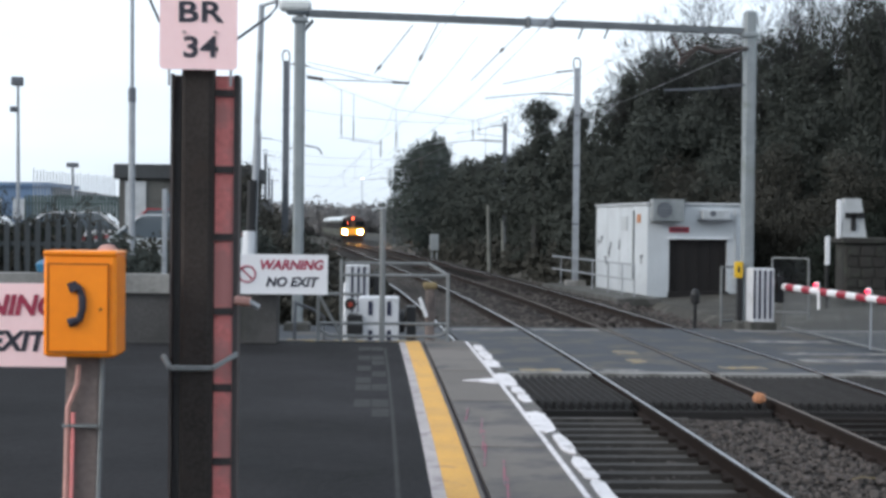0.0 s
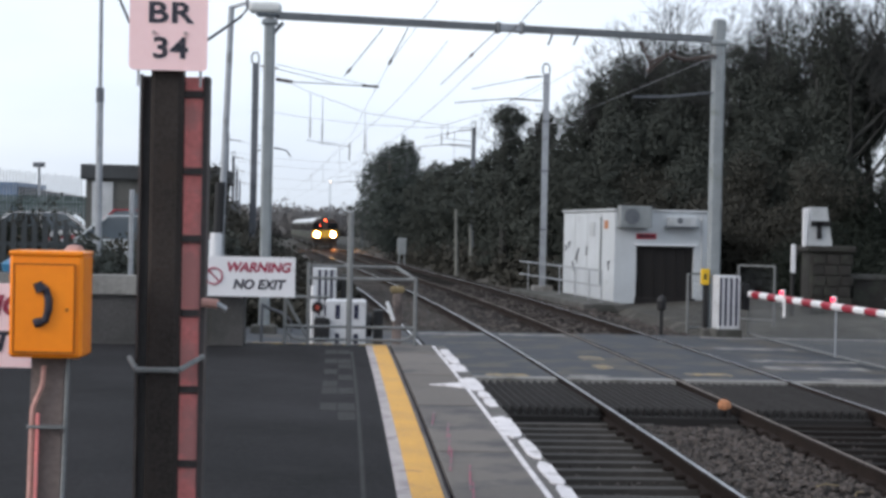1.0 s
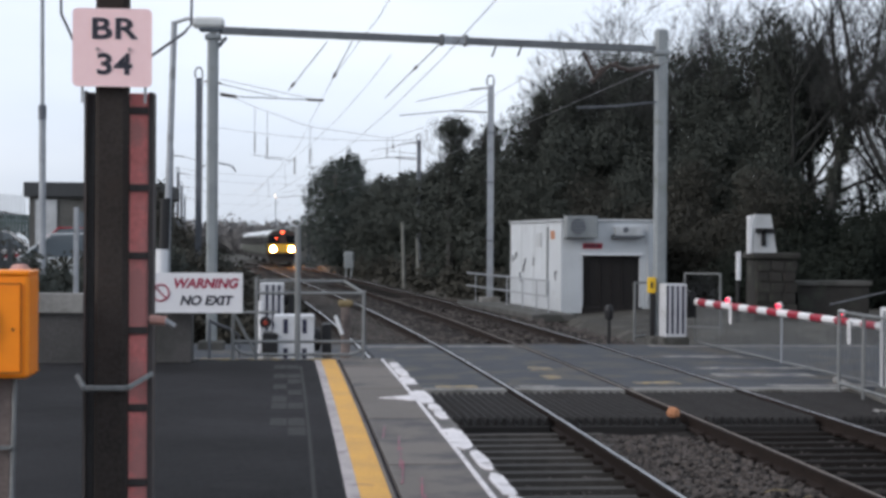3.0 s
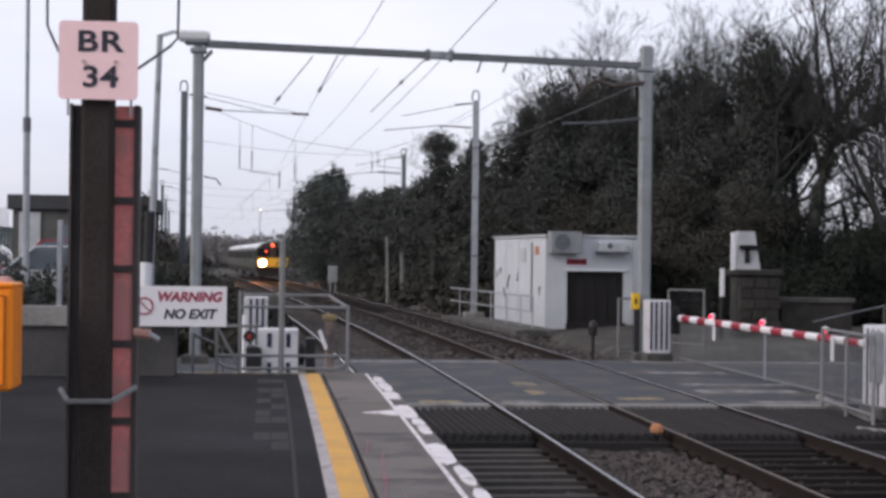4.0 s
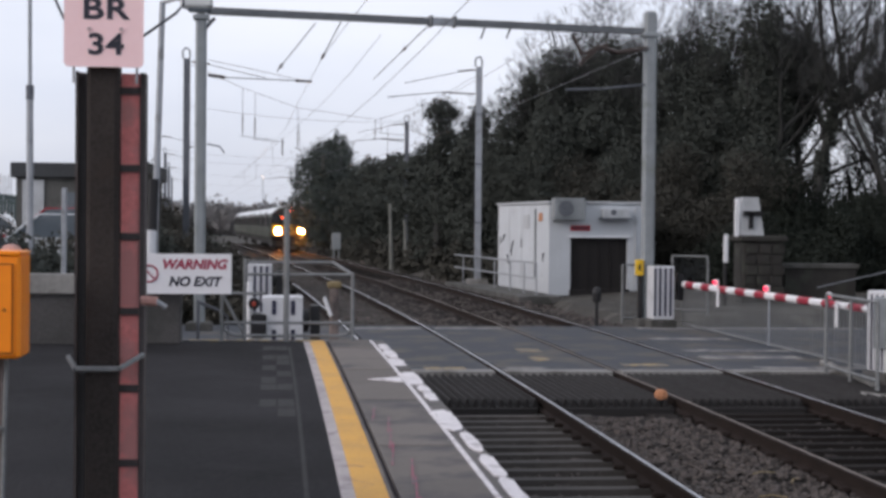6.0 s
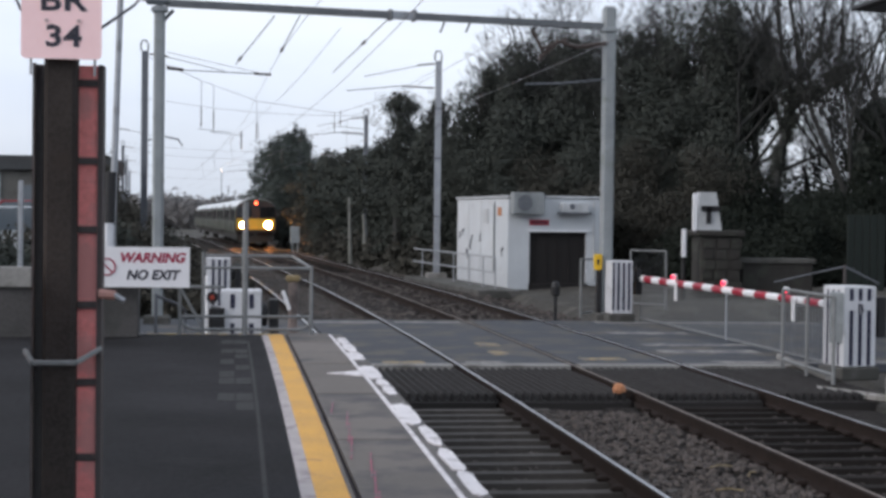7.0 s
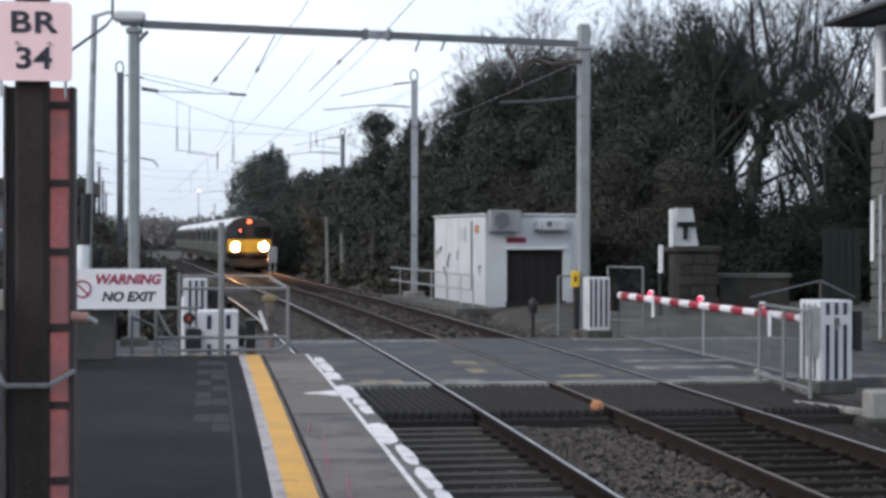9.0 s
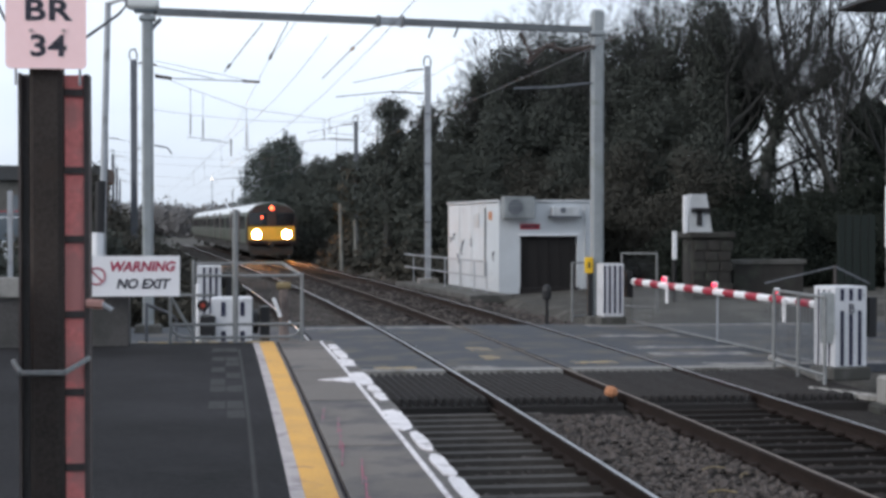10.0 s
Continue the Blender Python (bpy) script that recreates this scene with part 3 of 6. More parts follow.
for k, (a, b) in enumerate(((R1, R2), (R3, R4))):
    track = thing("railway_track", "broad-gauge railway track on sleepers and ballast", "railway track", "the two tracks", "structure")
    rail(a, track, M_rail_dull if k else M_rail_head)
    rail(b, track, M_rail_head)
    y = 5.2 + 0.2 * k
    while y < 95:
        if not GUARD_NEAR - 0.1 < y < ROAD_FAR + 0.3:
            m = pose((a + b) / 2 + bend(y), y, -0.157 - 0.008 * k, 0, 0, math.degrees(heading(y)) + rng.uniform(-0.5, 0.5))
            part("sleeper", SLEEPER_DARK if k else SLEEPER, None, track, at=m)
            if y < 18:
                for u in (a - 0.1, a + 0.1, b - 0.1, b + 0.1):
                    part("rail_clip", CLIP, None, track, at=pose(u + bend(y), y, -0.157))
        y += 0.5

# ---- level crossing ----
road = thing("road", "grey-blue asphalt level crossing with worn yellow paint", "road", kind="structure")
for a, b in ((-40, R1 - 0.06), (R1 + 0.09, R2 - 0.09), (R2 + 0.06, R3 - 0.06), (R3 + 0.09, R4 - 0.09), (R4 + 0.06, 60)):
    part("road_panel", strip(a, b, -0.12, -0.004, ROAD_NEAR + 0.35, ROAD_FAR, 1.0), M_road, road)
    if b < 50 and a > -30:
        part("edge_beam", strip(a, b, -0.2, 0.002, ROAD_NEAR, ROAD_NEAR + 0.345), M_concrete, road, "pale concrete edge beam")
part("edge_beam", strip(R4 + 0.06, 8.2, -0.2, 0.002, ROAD_NEAR, ROAD_NEAR + 0.345), M_concrete, road, "pale concrete edge beam")
for a, b, y0, y1, m in ((4.0, 4.36, 25.5, 26.1, M_road_paint), (3.94, 4.2, 23.8, 24.5, M_road_paint), (5.12, 5.78, 22.95, 23.3, M_road_paint), (2.1, 2.7, 22.4, 22.7, M_road_paint), (3.3, 3.9, 22.45, 22.7, M_road_grey),
                        (6.7, 8.3, 24.2, 24.75, M_road_grey), (6.8, 8.6, 25.6, 26.0, M_road_grey), (6.9, 8.4, 28.2, 28.7, M_road_grey), (7.0, 10.2, 22.5, 22.85, M_road_grey),
                        (1.7, 3.0, 30.9, 31.4, M_road_grey), (7.4, 12.0, 31.1, 31.6, M_road_grey), (3.3, 4.6, 31.0, 31.4, M_road_grey)):
    part("worn_marking", strip(a, b, -0.01, 0.0, y0, y1), m, road)
GUARD = Shape().prism([(-0.04, -0.11), (0.04, -0.11), (0.008, 0), (-0.008, 0)], 0, 3.3).mesh("guard_strip", M_guard)
trespass = thing("trespass_guard", "black ridged timber guard strips between the rails", "trespass guard", kind="structure")
for a, b in ((R1 + 0.12, R2 - 0.1), (R2 + 0.1, R3 - 0.1), (R3 + 0.12, R4 - 0.1), (R4 + 0.1, 7.9)):
    u = a + 0.04
    while u < b:
        part("guard_strip", GUARD, None, trespass, at=pose(u + bend(GUARD_NEAR + 0.1), GUARD_NEAR + 0.12, -0.012, 0, 0, math.degrees(heading(20)) + 0.3))
        u += 0.102
    part("guard_end", strip(a, b, -0.3, -0.11, GUARD_NEAR + 0.02, GUARD_NEAR + 0.1), M_guard, trespass)
    part("guard_bed", strip(a, b, -0.3, -0.10, GUARD_NEAR + 0.1, ROAD_NEAR - 0.01), M_guard, trespass)
lump = Shape().lathe((0, 0, 0), [(0.03, 0), (0.07, 0.01), (0.085, 0.05), (0.065, 0.11), (0.03, 0.125)], 9)
solid("orange_block", lump, M_terracotta, "small broken orange-brown block beside the rail", "block", at=pose(4.36, 18.75, -0.03, 8, 5, 30))
for u, y, a in ((4.2, 13.6, 20), (3.9, 12.4, -10), (4.35, 13.2, 60), (4.0, 11.2, 5)):
    solid("straw_wisp", tube([(-0.11, 0, 0.01), (0, 0.01, 0.025), (0.12, -0.01, 0.01)], 0.007, 5), M_straw, "flat yellow straw wisp lying on ballast", "litter", group="wisps of straw on the ballast", at=pose(u + bend(y), y, -0.115, 0, 0, a))


# ---- level crossing barriers ----
def barrier_cab(name_at, w, h, stripes, material, label, group, mark=""):
    cab = thing("barrier_machine", label, "barrier machine", group, at=name_at)
    part("plinth", box((0, 0, 0.09), (w + 0.10, 0.58, 0.18), 0.02), M_path, cab, "concrete plinth")
    part("cabinet", box((0, 0, 0.18 + (h - 0.18) / 2), (w, 0.5, h - 0.18), 0.012), M_cab, cab)
    for x, z0, z1 in stripes:
        part("stripe", box((x, -0.253, (z0 + z1) / 2), (w * 0.11, 0.008, z1 - z0)), material, cab)
    part("pivot_hub", Shape().lathe((0, 0, 0), [(0.05, 0), (0.15, 0.01), (0.15, 0.07), (0.06, 0.09)], 14), M_black, cab, at=pose(w / 2, 0, h * 0.72, 0, 90, 0))
    part("counterweight", Shape().prism([(-0.06, -0.34), (0.06, -0.34), (0.06, 0.2), (-0.06, 0.2)], -0.2, 0.12), M_black, cab, at=pose(w / 2 + 0.16, 0.05, h * 0.72))
    if mark:
        part("mark_plate", box((0, -0.258, h * 0.76), (w * 0.34, 0.008, 0.13)), M_cab, cab)
        writing(mark, 0.17, pose(0, -0.265, h * 0.76), M_sign_ink, cab)
    return cab


def four(w, z0, z1, xs):
    return [(x * w, z0, z1) for x in xs]


pair = "barrier machines at the crossing"
barrier_cab(pose(7.40, 31.86, -0.02, 0, 0, 3), 0.44, 1.26, four(0.44, 0.25, 1.22, (-0.42, -0.18, 0.07, 0.32)), M_navy, "white barrier machine with dark blue stripes on a plinth", pair)
marked = barrier_cab(pose(7.90, 20.42, -0.02, 0, 0, 12), 0.50, 1.25, four(0.5, 0.2, 0.93, (-0.27, 0.0, 0.27)) + four(0.5, 1.06, 1.22, (-0.27, 0.0, 0.27)), M_navy, "white barrier machine marked B with dark stripes", pair, "B")
for q in (-0.13, 0.0, 0.13):
    part("stripe", box((-0.253, q, 0.70), (0.008, 0.035, 1.0)), M_navy, marked)
part("balance_arm", Shape().prism([(-0.03, -0.36), (0.03, -0.3), (0.05, 0.0), (0.02, 0.32), (-0.05, 0.3), (-0.06, -0.1)], -0.09, 0.09), M_grey_box, marked, "grey balance arm", at=pose(-0.30, -0.16, 0.86, 0, 0, 60))
barrier_cab(pose(-0.2, 20.5, -0.02), 0.52, 1.14, four(0.52, 0.5, 0.72, (-0.2, 0.26)) + four(0.52, 0.91, 1.09, (-0.2, 0.26)), M_navy, "white barrier machine with short dark stripes behind the railing", pair)
barrier_cab(pose(-0.8, 33.7, -0.02), 0.50, 1.2, four(0.5, 0.2, 1.16, (-0.2, 0.06, 0.3)), M_navy, "white barrier machine with tall dark stripes across the road", pair)

boom = thing("barrier_boom", "lowered red and white barrier boom with red lamps", "barrier boom")
p0, p1 = Vector((7.86, 32.0, 0.87)), Vector((8.16, 21.6, 0.9))
NB = 19
for i in range(NB):
    a, b = p0.lerp(p1, i / NB), p0.lerp(p1, (i + 1) / NB)
    part("boom_section", Shape().tube([a, b], 0.075 - 0.001 * i, 8), M_boom_red if i % 2 else M_boom_white, boom)
for f in (0.236, 0.523, 0.807):
    c = p0.lerp(p1, f)
    lamp = part("boom_lamp", Shape().box(c + Vector((0.01, 0, 0.12)), (0.08, 0.13, 0.11), 0.02), M_boom_white, boom)
    part("lens", Shape().tube([c + Vector((-0.055, -0.09, 0.12)), c + Vector((-0.02, -0.06, 0.12))], 0.034, 10), M_red_glow, lamp, "lit red lens")
for f in (0.279, 0.862):
    part("drop_plate", box(p0.lerp(p1, f) + Vector((-0.09, 0, -0.14)), (0.02, 0.13, 0.36)), M_boom_white, boom, "white hanging plate")
part("skirt_rail", tube([(7.88, 31.9, 0.06), (8.16, 21.8, 0.06)], 0.02, 6), M_railing, boom)
part("stay_post", box((8.02, 26.39, 0.43), (0.035, 0.035, 0.8)), M_galv, boom)
for i in range(86):
    c = p0.lerp(p1, (i + 0.5) / 86)
    part("skirt_bar", Shape().box((c.x + 0.01, c.y, 0.45), (0.010, 0.010, 0.76)), M_railing, boom)


def mesh_fence(name_label, a, b, h, posts, group="", z=0.0):
    """A guard fence of tube frame and close wires from a to b."""
    f = thing("guard_fence", name_label, "fence", group)
    a, b = Vector((*a, z)), Vector((*b, z))
    for i in range(posts):
        p = a.lerp(b, i / (posts - 1))
        part("post", tube([p, p + Vector((0, 0, h))], 0.025, 8), M_railing, f)
    for q in (h, 0.12):
        part("rail", tube([a + Vector((0, 0, q)), b + Vector((0, 0, q))], 0.022, 8), M_railing, f)
    n = max(4, int((b - a).length / 0.06))
    w = Shape()
    for i in range(1, n):
        p = a.lerp(b, i / n)
        w.tube([p + Vector((0, 0, 0.12)), p + Vector((0, 0, h))], 0.0022, 4)
    for i in range(1, int(h / 0.12)):
        w.tube([a + Vector((0, 0, 0.12 * i)), b + Vector((0, 0, 0.12 * i))], 0.0018, 4)
    tagged(part("wire_panel", w, M_galv_dark, f), kind="stuff")
    return f


fg = "wire guard fences at the crossing"
mesh_fence("galvanised wire guard fence beside the marked barrier machine", (7.42, 21.7), (7.34, 19.5), 1.12, 3, fg)
mesh_fence("galvanised wire guard fence by the tagged post", (6.76, 32.6), (7.45, 32.9), 1.24, 2, fg)
mesh_fence("tall galvanised wire guard behind the barrier machine", (8.3, 34.6), (8.95, 34.0), 1.3, 2, fg, 0.1)
kerb = Shape().tube([(7.88, 23.2, 0.03), (7.5, 20.1, 0.03)], 0.05, 6)
solid("timber_kerb", kerb, M_concrete, "pale timber kerb along the foot of the fence", "kerb", group="pale kerbs at the crossing")
solid("timber_kerb", tube([(7.1, 19.4, -0.06), (7.75, 18.1, -0.06)], 0.055, 6), M_concrete, "pale timber kerb lying on the ground", "kerb", group="pale kerbs at the crossing")
stub = thing("concrete_block", "low grey concrete block with a dark front", "block")
part("block", box((7.62, 17.95, 0.08), (0.34, 0.3, 0.36), 0.03), M_concrete, stub)
part("footing", box((7.62, 17.9, -0.18), (0.55, 0.45, 0.24), 0.04), M_stonework, stub)
tri = thing("guard_bracket", "thin rusty triangular guard wire over the barrier machine", "bracket")
part("upright", tube([(7.95, 20.75, 0), (7.95, 20.75, 1.50)], 0.018, 6), M_channel_edge, tri)
part("wire", tube([(7.45, 22.2, 1.2), (7.95, 20.75, 1.48)], 0.012, 5), M_galv_dark, tri)
part("wire", tube([(7.95, 20.75, 1.48), (8.42, 20.7, 1.25)], 0.014, 5), M_galv_dark, tri)

tagpost = thing("marker_post", "black post with a yellow number tag", "post", at=pose(7.05, 32.2, 0))
part("post", box((0, 0, 0.55), (0.10, 0.10, 1.1), 0.01), M_black, tagpost)
part("tag", box((-0.03, -0.05, 1.2), (0.18, 0.05, 0.33), 0.02), M_tag, tagpost, "yellow tag")
part("number_bar", box((-0.03, -0.078, 1.2), (0.05, 0.006, 0.12)), M_black, tagpost)
boll = thing("bollard", "short black bollard with a rounded head", "bollard", at=pose(6.22, 32.6, 0))
part("shaft", tube([(0, 0, -0.15), (0, 0, 0.48)], 0.038, 10), M_black, boll)
part("head", Shape().lathe((0, 0, 0.46), [(0.04, 0), (0.09, 0.03), (0.10, 0.2), (0.07, 0.29), (0.03, 0.32)], 12), M_black, boll)

# railing at the platform end
gate = thing("platform_railing", "galvanised tubular railing closing the platform end", "railing")
GY = 17.35
for x in (-0.83, -0.58, -0.13, 0.59):
    part("post", tube([(x, GY, PLATFORM - 0.02), (x, GY, PLATFORM + (1.45 if x == -0.13 else 0.76 if x != -0.58 else 0.9))], 0.034 if x == -0.13 else 0.02, 8), M_railing, gate)
for z, x0, x1 in ((PLATFORM + 0.73, -0.58, 0.59), (PLATFORM + 0.06, -0.64, 0.45), (PLATFORM + 0.2, -0.83, 0.59), (PLATFORM + 0.52, -0.83, -0.35)):
    part("rail", tube([(x0, GY, z), (x1, GY, z)], 0.018, 8), M_railing, gate)
part("rail", tube([(-0.58, GY + 0.9, PLATFORM + 0.84), (0.4, GY + 0.9, PLATFORM + 0.84), (0.59, GY, PLATFORM + 0.73)], 0.018, 8), M_railing, gate)
part("brace", tube([(-0.83, GY, PLATFORM + 0.52), (-0.58, GY, PLATFORM + 0.06)], 0.018, 8), M_railing, gate)
part("corner_bend", tube([(0.59, GY, PLATFORM + 0.22), (0.575, GY, PLATFORM + 0.13), (0.53, GY, PLATFORM + 0.08), (0.45, GY, PLATFORM + 0.06)], 0.02, 8), M_railing, gate)
part("corner_bend", tube([(-0.83, GY, PLATFORM + 0.22), (-0.80, GY, PLATFORM + 0.12), (-0.72, GY, PLATFORM + 0.07), (-0.64, GY, PLATFORM + 0.06)], 0.02, 8), M_railing, gate)
lever = thing("rusty_post", "short rusty yellow-brown post with a pale handle", "post")
part("post", tube([(0.42, 18.6, 0), (0.42, 18.6, 1.32)], 0.06, 8), M_phone_post, lever)
part("cap", box((0.42, 18.6, 1.34), (0.17, 0.14, 0.08), 0.02), M_straw, lever)
part("handle", tube([(0.30, 18.5, 1.2), (0.38, 18.5, 0.98)], 0.022, 6), M_white, lever)
wig = thing("road_signal", "small road warning light with a dull red lens", "traffic light")
part("post", tube([(-0.62, 20.3, 0), (-0.62, 20.3, 1.3)], 0.035, 8), M_white, wig)
part("head", Shape().tube([(-0.56, 20.22, 1.03), (-0.56, 20.42, 1.03)], 0.075, 12), M_black, wig)
part("lens", Shape().tube([(-0.56, 20.19, 1.03), (-0.56, 20.225, 1.03)], 0.03, 12), M_red_dim, wig, "lit red lens")
part("box", box((-0.5, 20.3, 0.75), (0.2, 0.2, 0.3), 0.02), M_black, wig)

# ---- wall and steps at the platform end ----
wall = thing("boundary_wall", "dark rendered low wall with a pale concrete coping", "wall", kind="structure")
part("wall_body", box((-7.2, 17.05, 1.06), (11.2, 0.24, 0.62)), M_wall_dark, wall)
part("coping", box((-7.2, 17.05, 1.40), (11.25, 0.34, 0.20), 0.02), M_concrete, wall, "pale coping")
low = solid("low_wall", box((-1.42, 17.05, 1.04), (0.36, 0.3, 0.54), 0.01), M_wall_dark, "dark wall end beside the exit", "wall", "structure")
steps = thing("exit_ramp_rail", "blue-grey steel handrail by the exit steps", "handrail")
part("post", tube([(-1.1, 17.6, 0.7), (-1.1, 17.6, 1.2)], 0.02, 6), M_galv_dark, steps)
part("rail", tube([(-1.1, 17.6, 1.18), (-0.95, 19.2, 1.0), (-0.9, 20.4, 0.85)], 0.02, 6), M_galv_dark, steps)
part("post", tube([(-0.9, 20.4, 0.0), (-0.9, 20.4, 0.86)], 0.02, 6), M_galv_dark, steps)


# ---- signs on the platform ----
def warning_sign(at, label, arms):
    """0.95 by 0.42 m, facing back along the platform."""
    s = thing("warning_sign", label[0], "sign", "exit warning signs", at=at)
    part("board", box((0, 0, 0), (0.95, 0.012, 0.42), 0.004), label[1], s)
    ring = Shape().tube([(-0.375 + 0.085 * math.cos(a), -0.01, 0.085 * math.sin(a)) for a in (2 * math.pi * i / 24 for i in range(25))], 0.009, 6)
    part("ring", ring, M_sign_red, s, "red ring")
    part("slash", Shape().tube([(-0.435, -0.01, 0.06), (-0.315, -0.01, -0.06)], 0.008, 6), M_sign_red, s)
    writing("WARNING", 0.138, pose(0.085, -0.009, 0.095), M_sign_red, s, shear=0.22, wide=1.0, bold=0.038)
    writing("NO EXIT", 0.136, pose(0.09, -0.009, -0.085), M_sign_ink, s, shear=0.22, wide=1.0, bold=0.038)
    for x in (-0.44, 0.2):
        part("bracket", box((x, 0.03, 0), (0.05, 0.05, 0.40)), M_galv, s)
    for a, b in arms:
        part("support_arm", tube([a, b], 0.02, 6), M_channel_edge, s)
    return s


warning_sign(pose(-1.175, 16.72, 1.52), ("white warning sign with red and black lettering on the wall", M_sign_white), [((-0.3, 0.02, -0.16), (-0.3, 0.32, -0.26)), ((0.3, 0.02, -0.16), (0.34, 0.66, -0.2))])
warning_sign(pose(-2.107, 8.0, 1.54), ("pink-tinged warning sign with red and black lettering beside the telephone", M_sign_pink), [((0.44, 0.0, -0.1), (0.79, -1.22, -0.1)), ((0.44, 0.0, 0.1), (0.79, -1.22, 0.1))])

post = thing("sign_post", "tall tarred post strapped to a red channel, carrying a pink sign", "sign post", at=pose(0.012, 0, 0))
part("tarred_post", Shape().box((-0.868, 7.0, 2.2), (0.135, 0.14, 2.9), 0.016), M_timber_post, post, "black tarred post")
part("flange", box((-0.972, 7.13, 1.74), (0.04, 0.10, 1.96), 0.008), M_flange, post)
part("flange", box((-0.990, 7.10, 1.74), (0.012, 0.14, 1.962)), M_channel_edge, post)
part("web", box((-0.92, 7.17, 1.74), (0.09, 0.02, 1.95)), M_channel_edge, post)
part("channel", box((-0.79, 7.085, 1.74), (0.145, 0.02, 1.955)), M_channel, post, "faded red-oxide steel channel")
part("flange", box((-0.709, 7.12, 1.74), (0.022, 0.12, 1.96)), M_channel_edge, post)
for z in (2.64, 2.30, 2.0, 1.67, 1.33, 1.0):
    part("batten", box((-0.765, 7.07, z), (0.085, 0.014, 0.032)), M_channel_edge, post)
strap = Shape()
for a, b in (((-1.02, 7.04, 1.47), (-0.97, 6.90, 1.43)), ((-0.97, 6.905, 1.43), (-0.79, 6.905, 1.43)), ((-0.79, 6.90, 1.43), (-0.70, 7.05, 1.48))):
    strap.tube([a, b], 0.013, 6)
part("strap", strap, M_railing, post, "galvanised strap")
part("latch", Shape().tube([(-0.71, 7.06, 1.72), (-0.64, 7.05, 1.715)], 0.022, 8), M_conduit, post, "pinkish bracket")
part("latch_arm", Shape().tube([(-0.66, 7.05, 1.725), (-0.60, 7.05, 1.69)], 0.012, 6), M_galv, post)
corner = [(-0.859 + qx * 0.146 + 0.022 * math.cos(a), 2.895 + qz * 0.146 + 0.022 * math.sin(a)) for qx, qz, a0 in ((1, 1, 0), (-1, 1, 90), (-1, -1, 180), (1, -1, 270)) for a in (radians(a0 + 22.5 * k) for k in range(5))]
plate = part("sign_plate", Shape().prism(corner, 6.892, 6.898), M_sign_pink, post, "pink plate lettered BR 34")
writing("BR", 0.125, pose(-0.854, 6.89, 2.972), M_sign_ink, plate, wide=1.08, stretch=1.3, bold=0.024)
writing("34", 0.125, pose(-0.851, 6.89, 2.820), M_sign_ink, plate, wide=1.04, stretch=1.22, bold=0.024)
for x in (-0.92, -0.785):
    part("rivet", Shape().tube([(x, 6.885, 2.888), (x, 6.895, 2.888)], 0.009, 8), M_rivet, plate)
for x in (-0.99, -0.722):
    part("sign_rod", tube([(x, 6.93, 2.66), (x, 6.93, 3.0)], 0.006, 6), M_galv, post)
part("lamp_arm", tube([(-0.9, 7.05, 2.86), (-1.05, 7.05, 2.95), (-1.10, 7.05, 3.06), (-1.105, 7.05, 3.5)], 0.0065, 6), M_galv_dark, post, "thin curved arm")
part("lamp_arm", tube([(-0.82, 7.05, 2.80), (-0.68, 7.05, 2.90), (-0.565, 7.05, 2.985), (-0.535, 7.05, 3.02), (-0.53, 7.05, 3.5)], 0.0065, 6), M_galv_dark, post, "thin curved arm")

phone = thing("trackside_telephone", "orange telephone box on a rusted pinkish post", "telephone", at=pose(0.018, 0, 0))
part("case", box((-1.31, 6.72, 1.715), (0.30, 0.24, 0.43), 0.012), M_orange, phone)
part("hood", box((-1.31, 6.715, 1.932), (0.304, 0.246, 0.02), 0.006), M_orange, phone)
door = part("door", box((-1.315, 6.598, 1.705), (0.245, 0.012, 0.355), 0.004), M_orange, phone)
for c, s in (((-1.44, 6.594, 1.705), (0.006, 0.006, 0.365)), ((-1.19, 6.594, 1.705), (0.006, 0.006, 0.365)), ((-1.315, 6.594, 1.888), (0.25, 0.006, 0.006)), ((-1.315, 6.594, 1.523), (0.25, 0.006, 0.006))):
    part("seam", box(c, s), M_orange_dark, door)
handset = Shape().tube([(-1.335, 6.588, 1.80), (-1.308, 6.588, 1.785), (-1.296, 6.588, 1.745), (-1.296, 6.588, 1.70), (-1.308, 6.588, 1.66), (-1.337, 6.588, 1.642)], 0.017, 8)
handset.tube([(-1.342, 6.588, 1.812), (-1.328, 6.588, 1.775)], 0.02, 8).tube([(-1.352, 6.588, 1.642), (-1.325, 6.588, 1.652)], 0.02, 8)
part("handset_symbol", handset, M_sign_ink, door, "black handset symbol")
part("lock", Shape().tube([(-1.222, 6.588, 1.70), (-1.222, 6.6, 1.70)], 0.008, 8), M_orange_dark, door)
part("post", Shape().prism([(-0.075, 0), (0.06, 0), (0.075, 0.78), (-0.06, 0.78)], -0.05, 0.05), M_phone_post, phone, at=pose(-1.325, 6.76, PLATFORM))
part("post_edge", tube([(-1.25, 6.70, PLATFORM), (-1.232, 6.70, 1.50)], 0.010, 6), M_railing, phone)
part("post_cap", Shape().lathe((-1.25, 6.9, 1.9), [(0.06, 0), (0.055, 0.03), (0.03, 0.06), (0.01, 0.065)], 12), M_conduit, phone)
part("conduit", tube([(-1.385, 6.69, PLATFORM), (-1.375, 6.69, 1.28), (-1.335, 6.69, 1.38), (-1.33, 6.69, 1.46)], 0.011, 8), M_conduit, phone, "salmon conduit")
part("conduit", tube([(-1.36, 6.69, PLATFORM), (-1.352, 6.69, 1.26)], 0.009, 8), M_channel, phone, "reddish conduit")
part("clamp", box((-1.32, 6.69, 1.205), (0.15, 0.03, 0.012)), M_railing, phone)

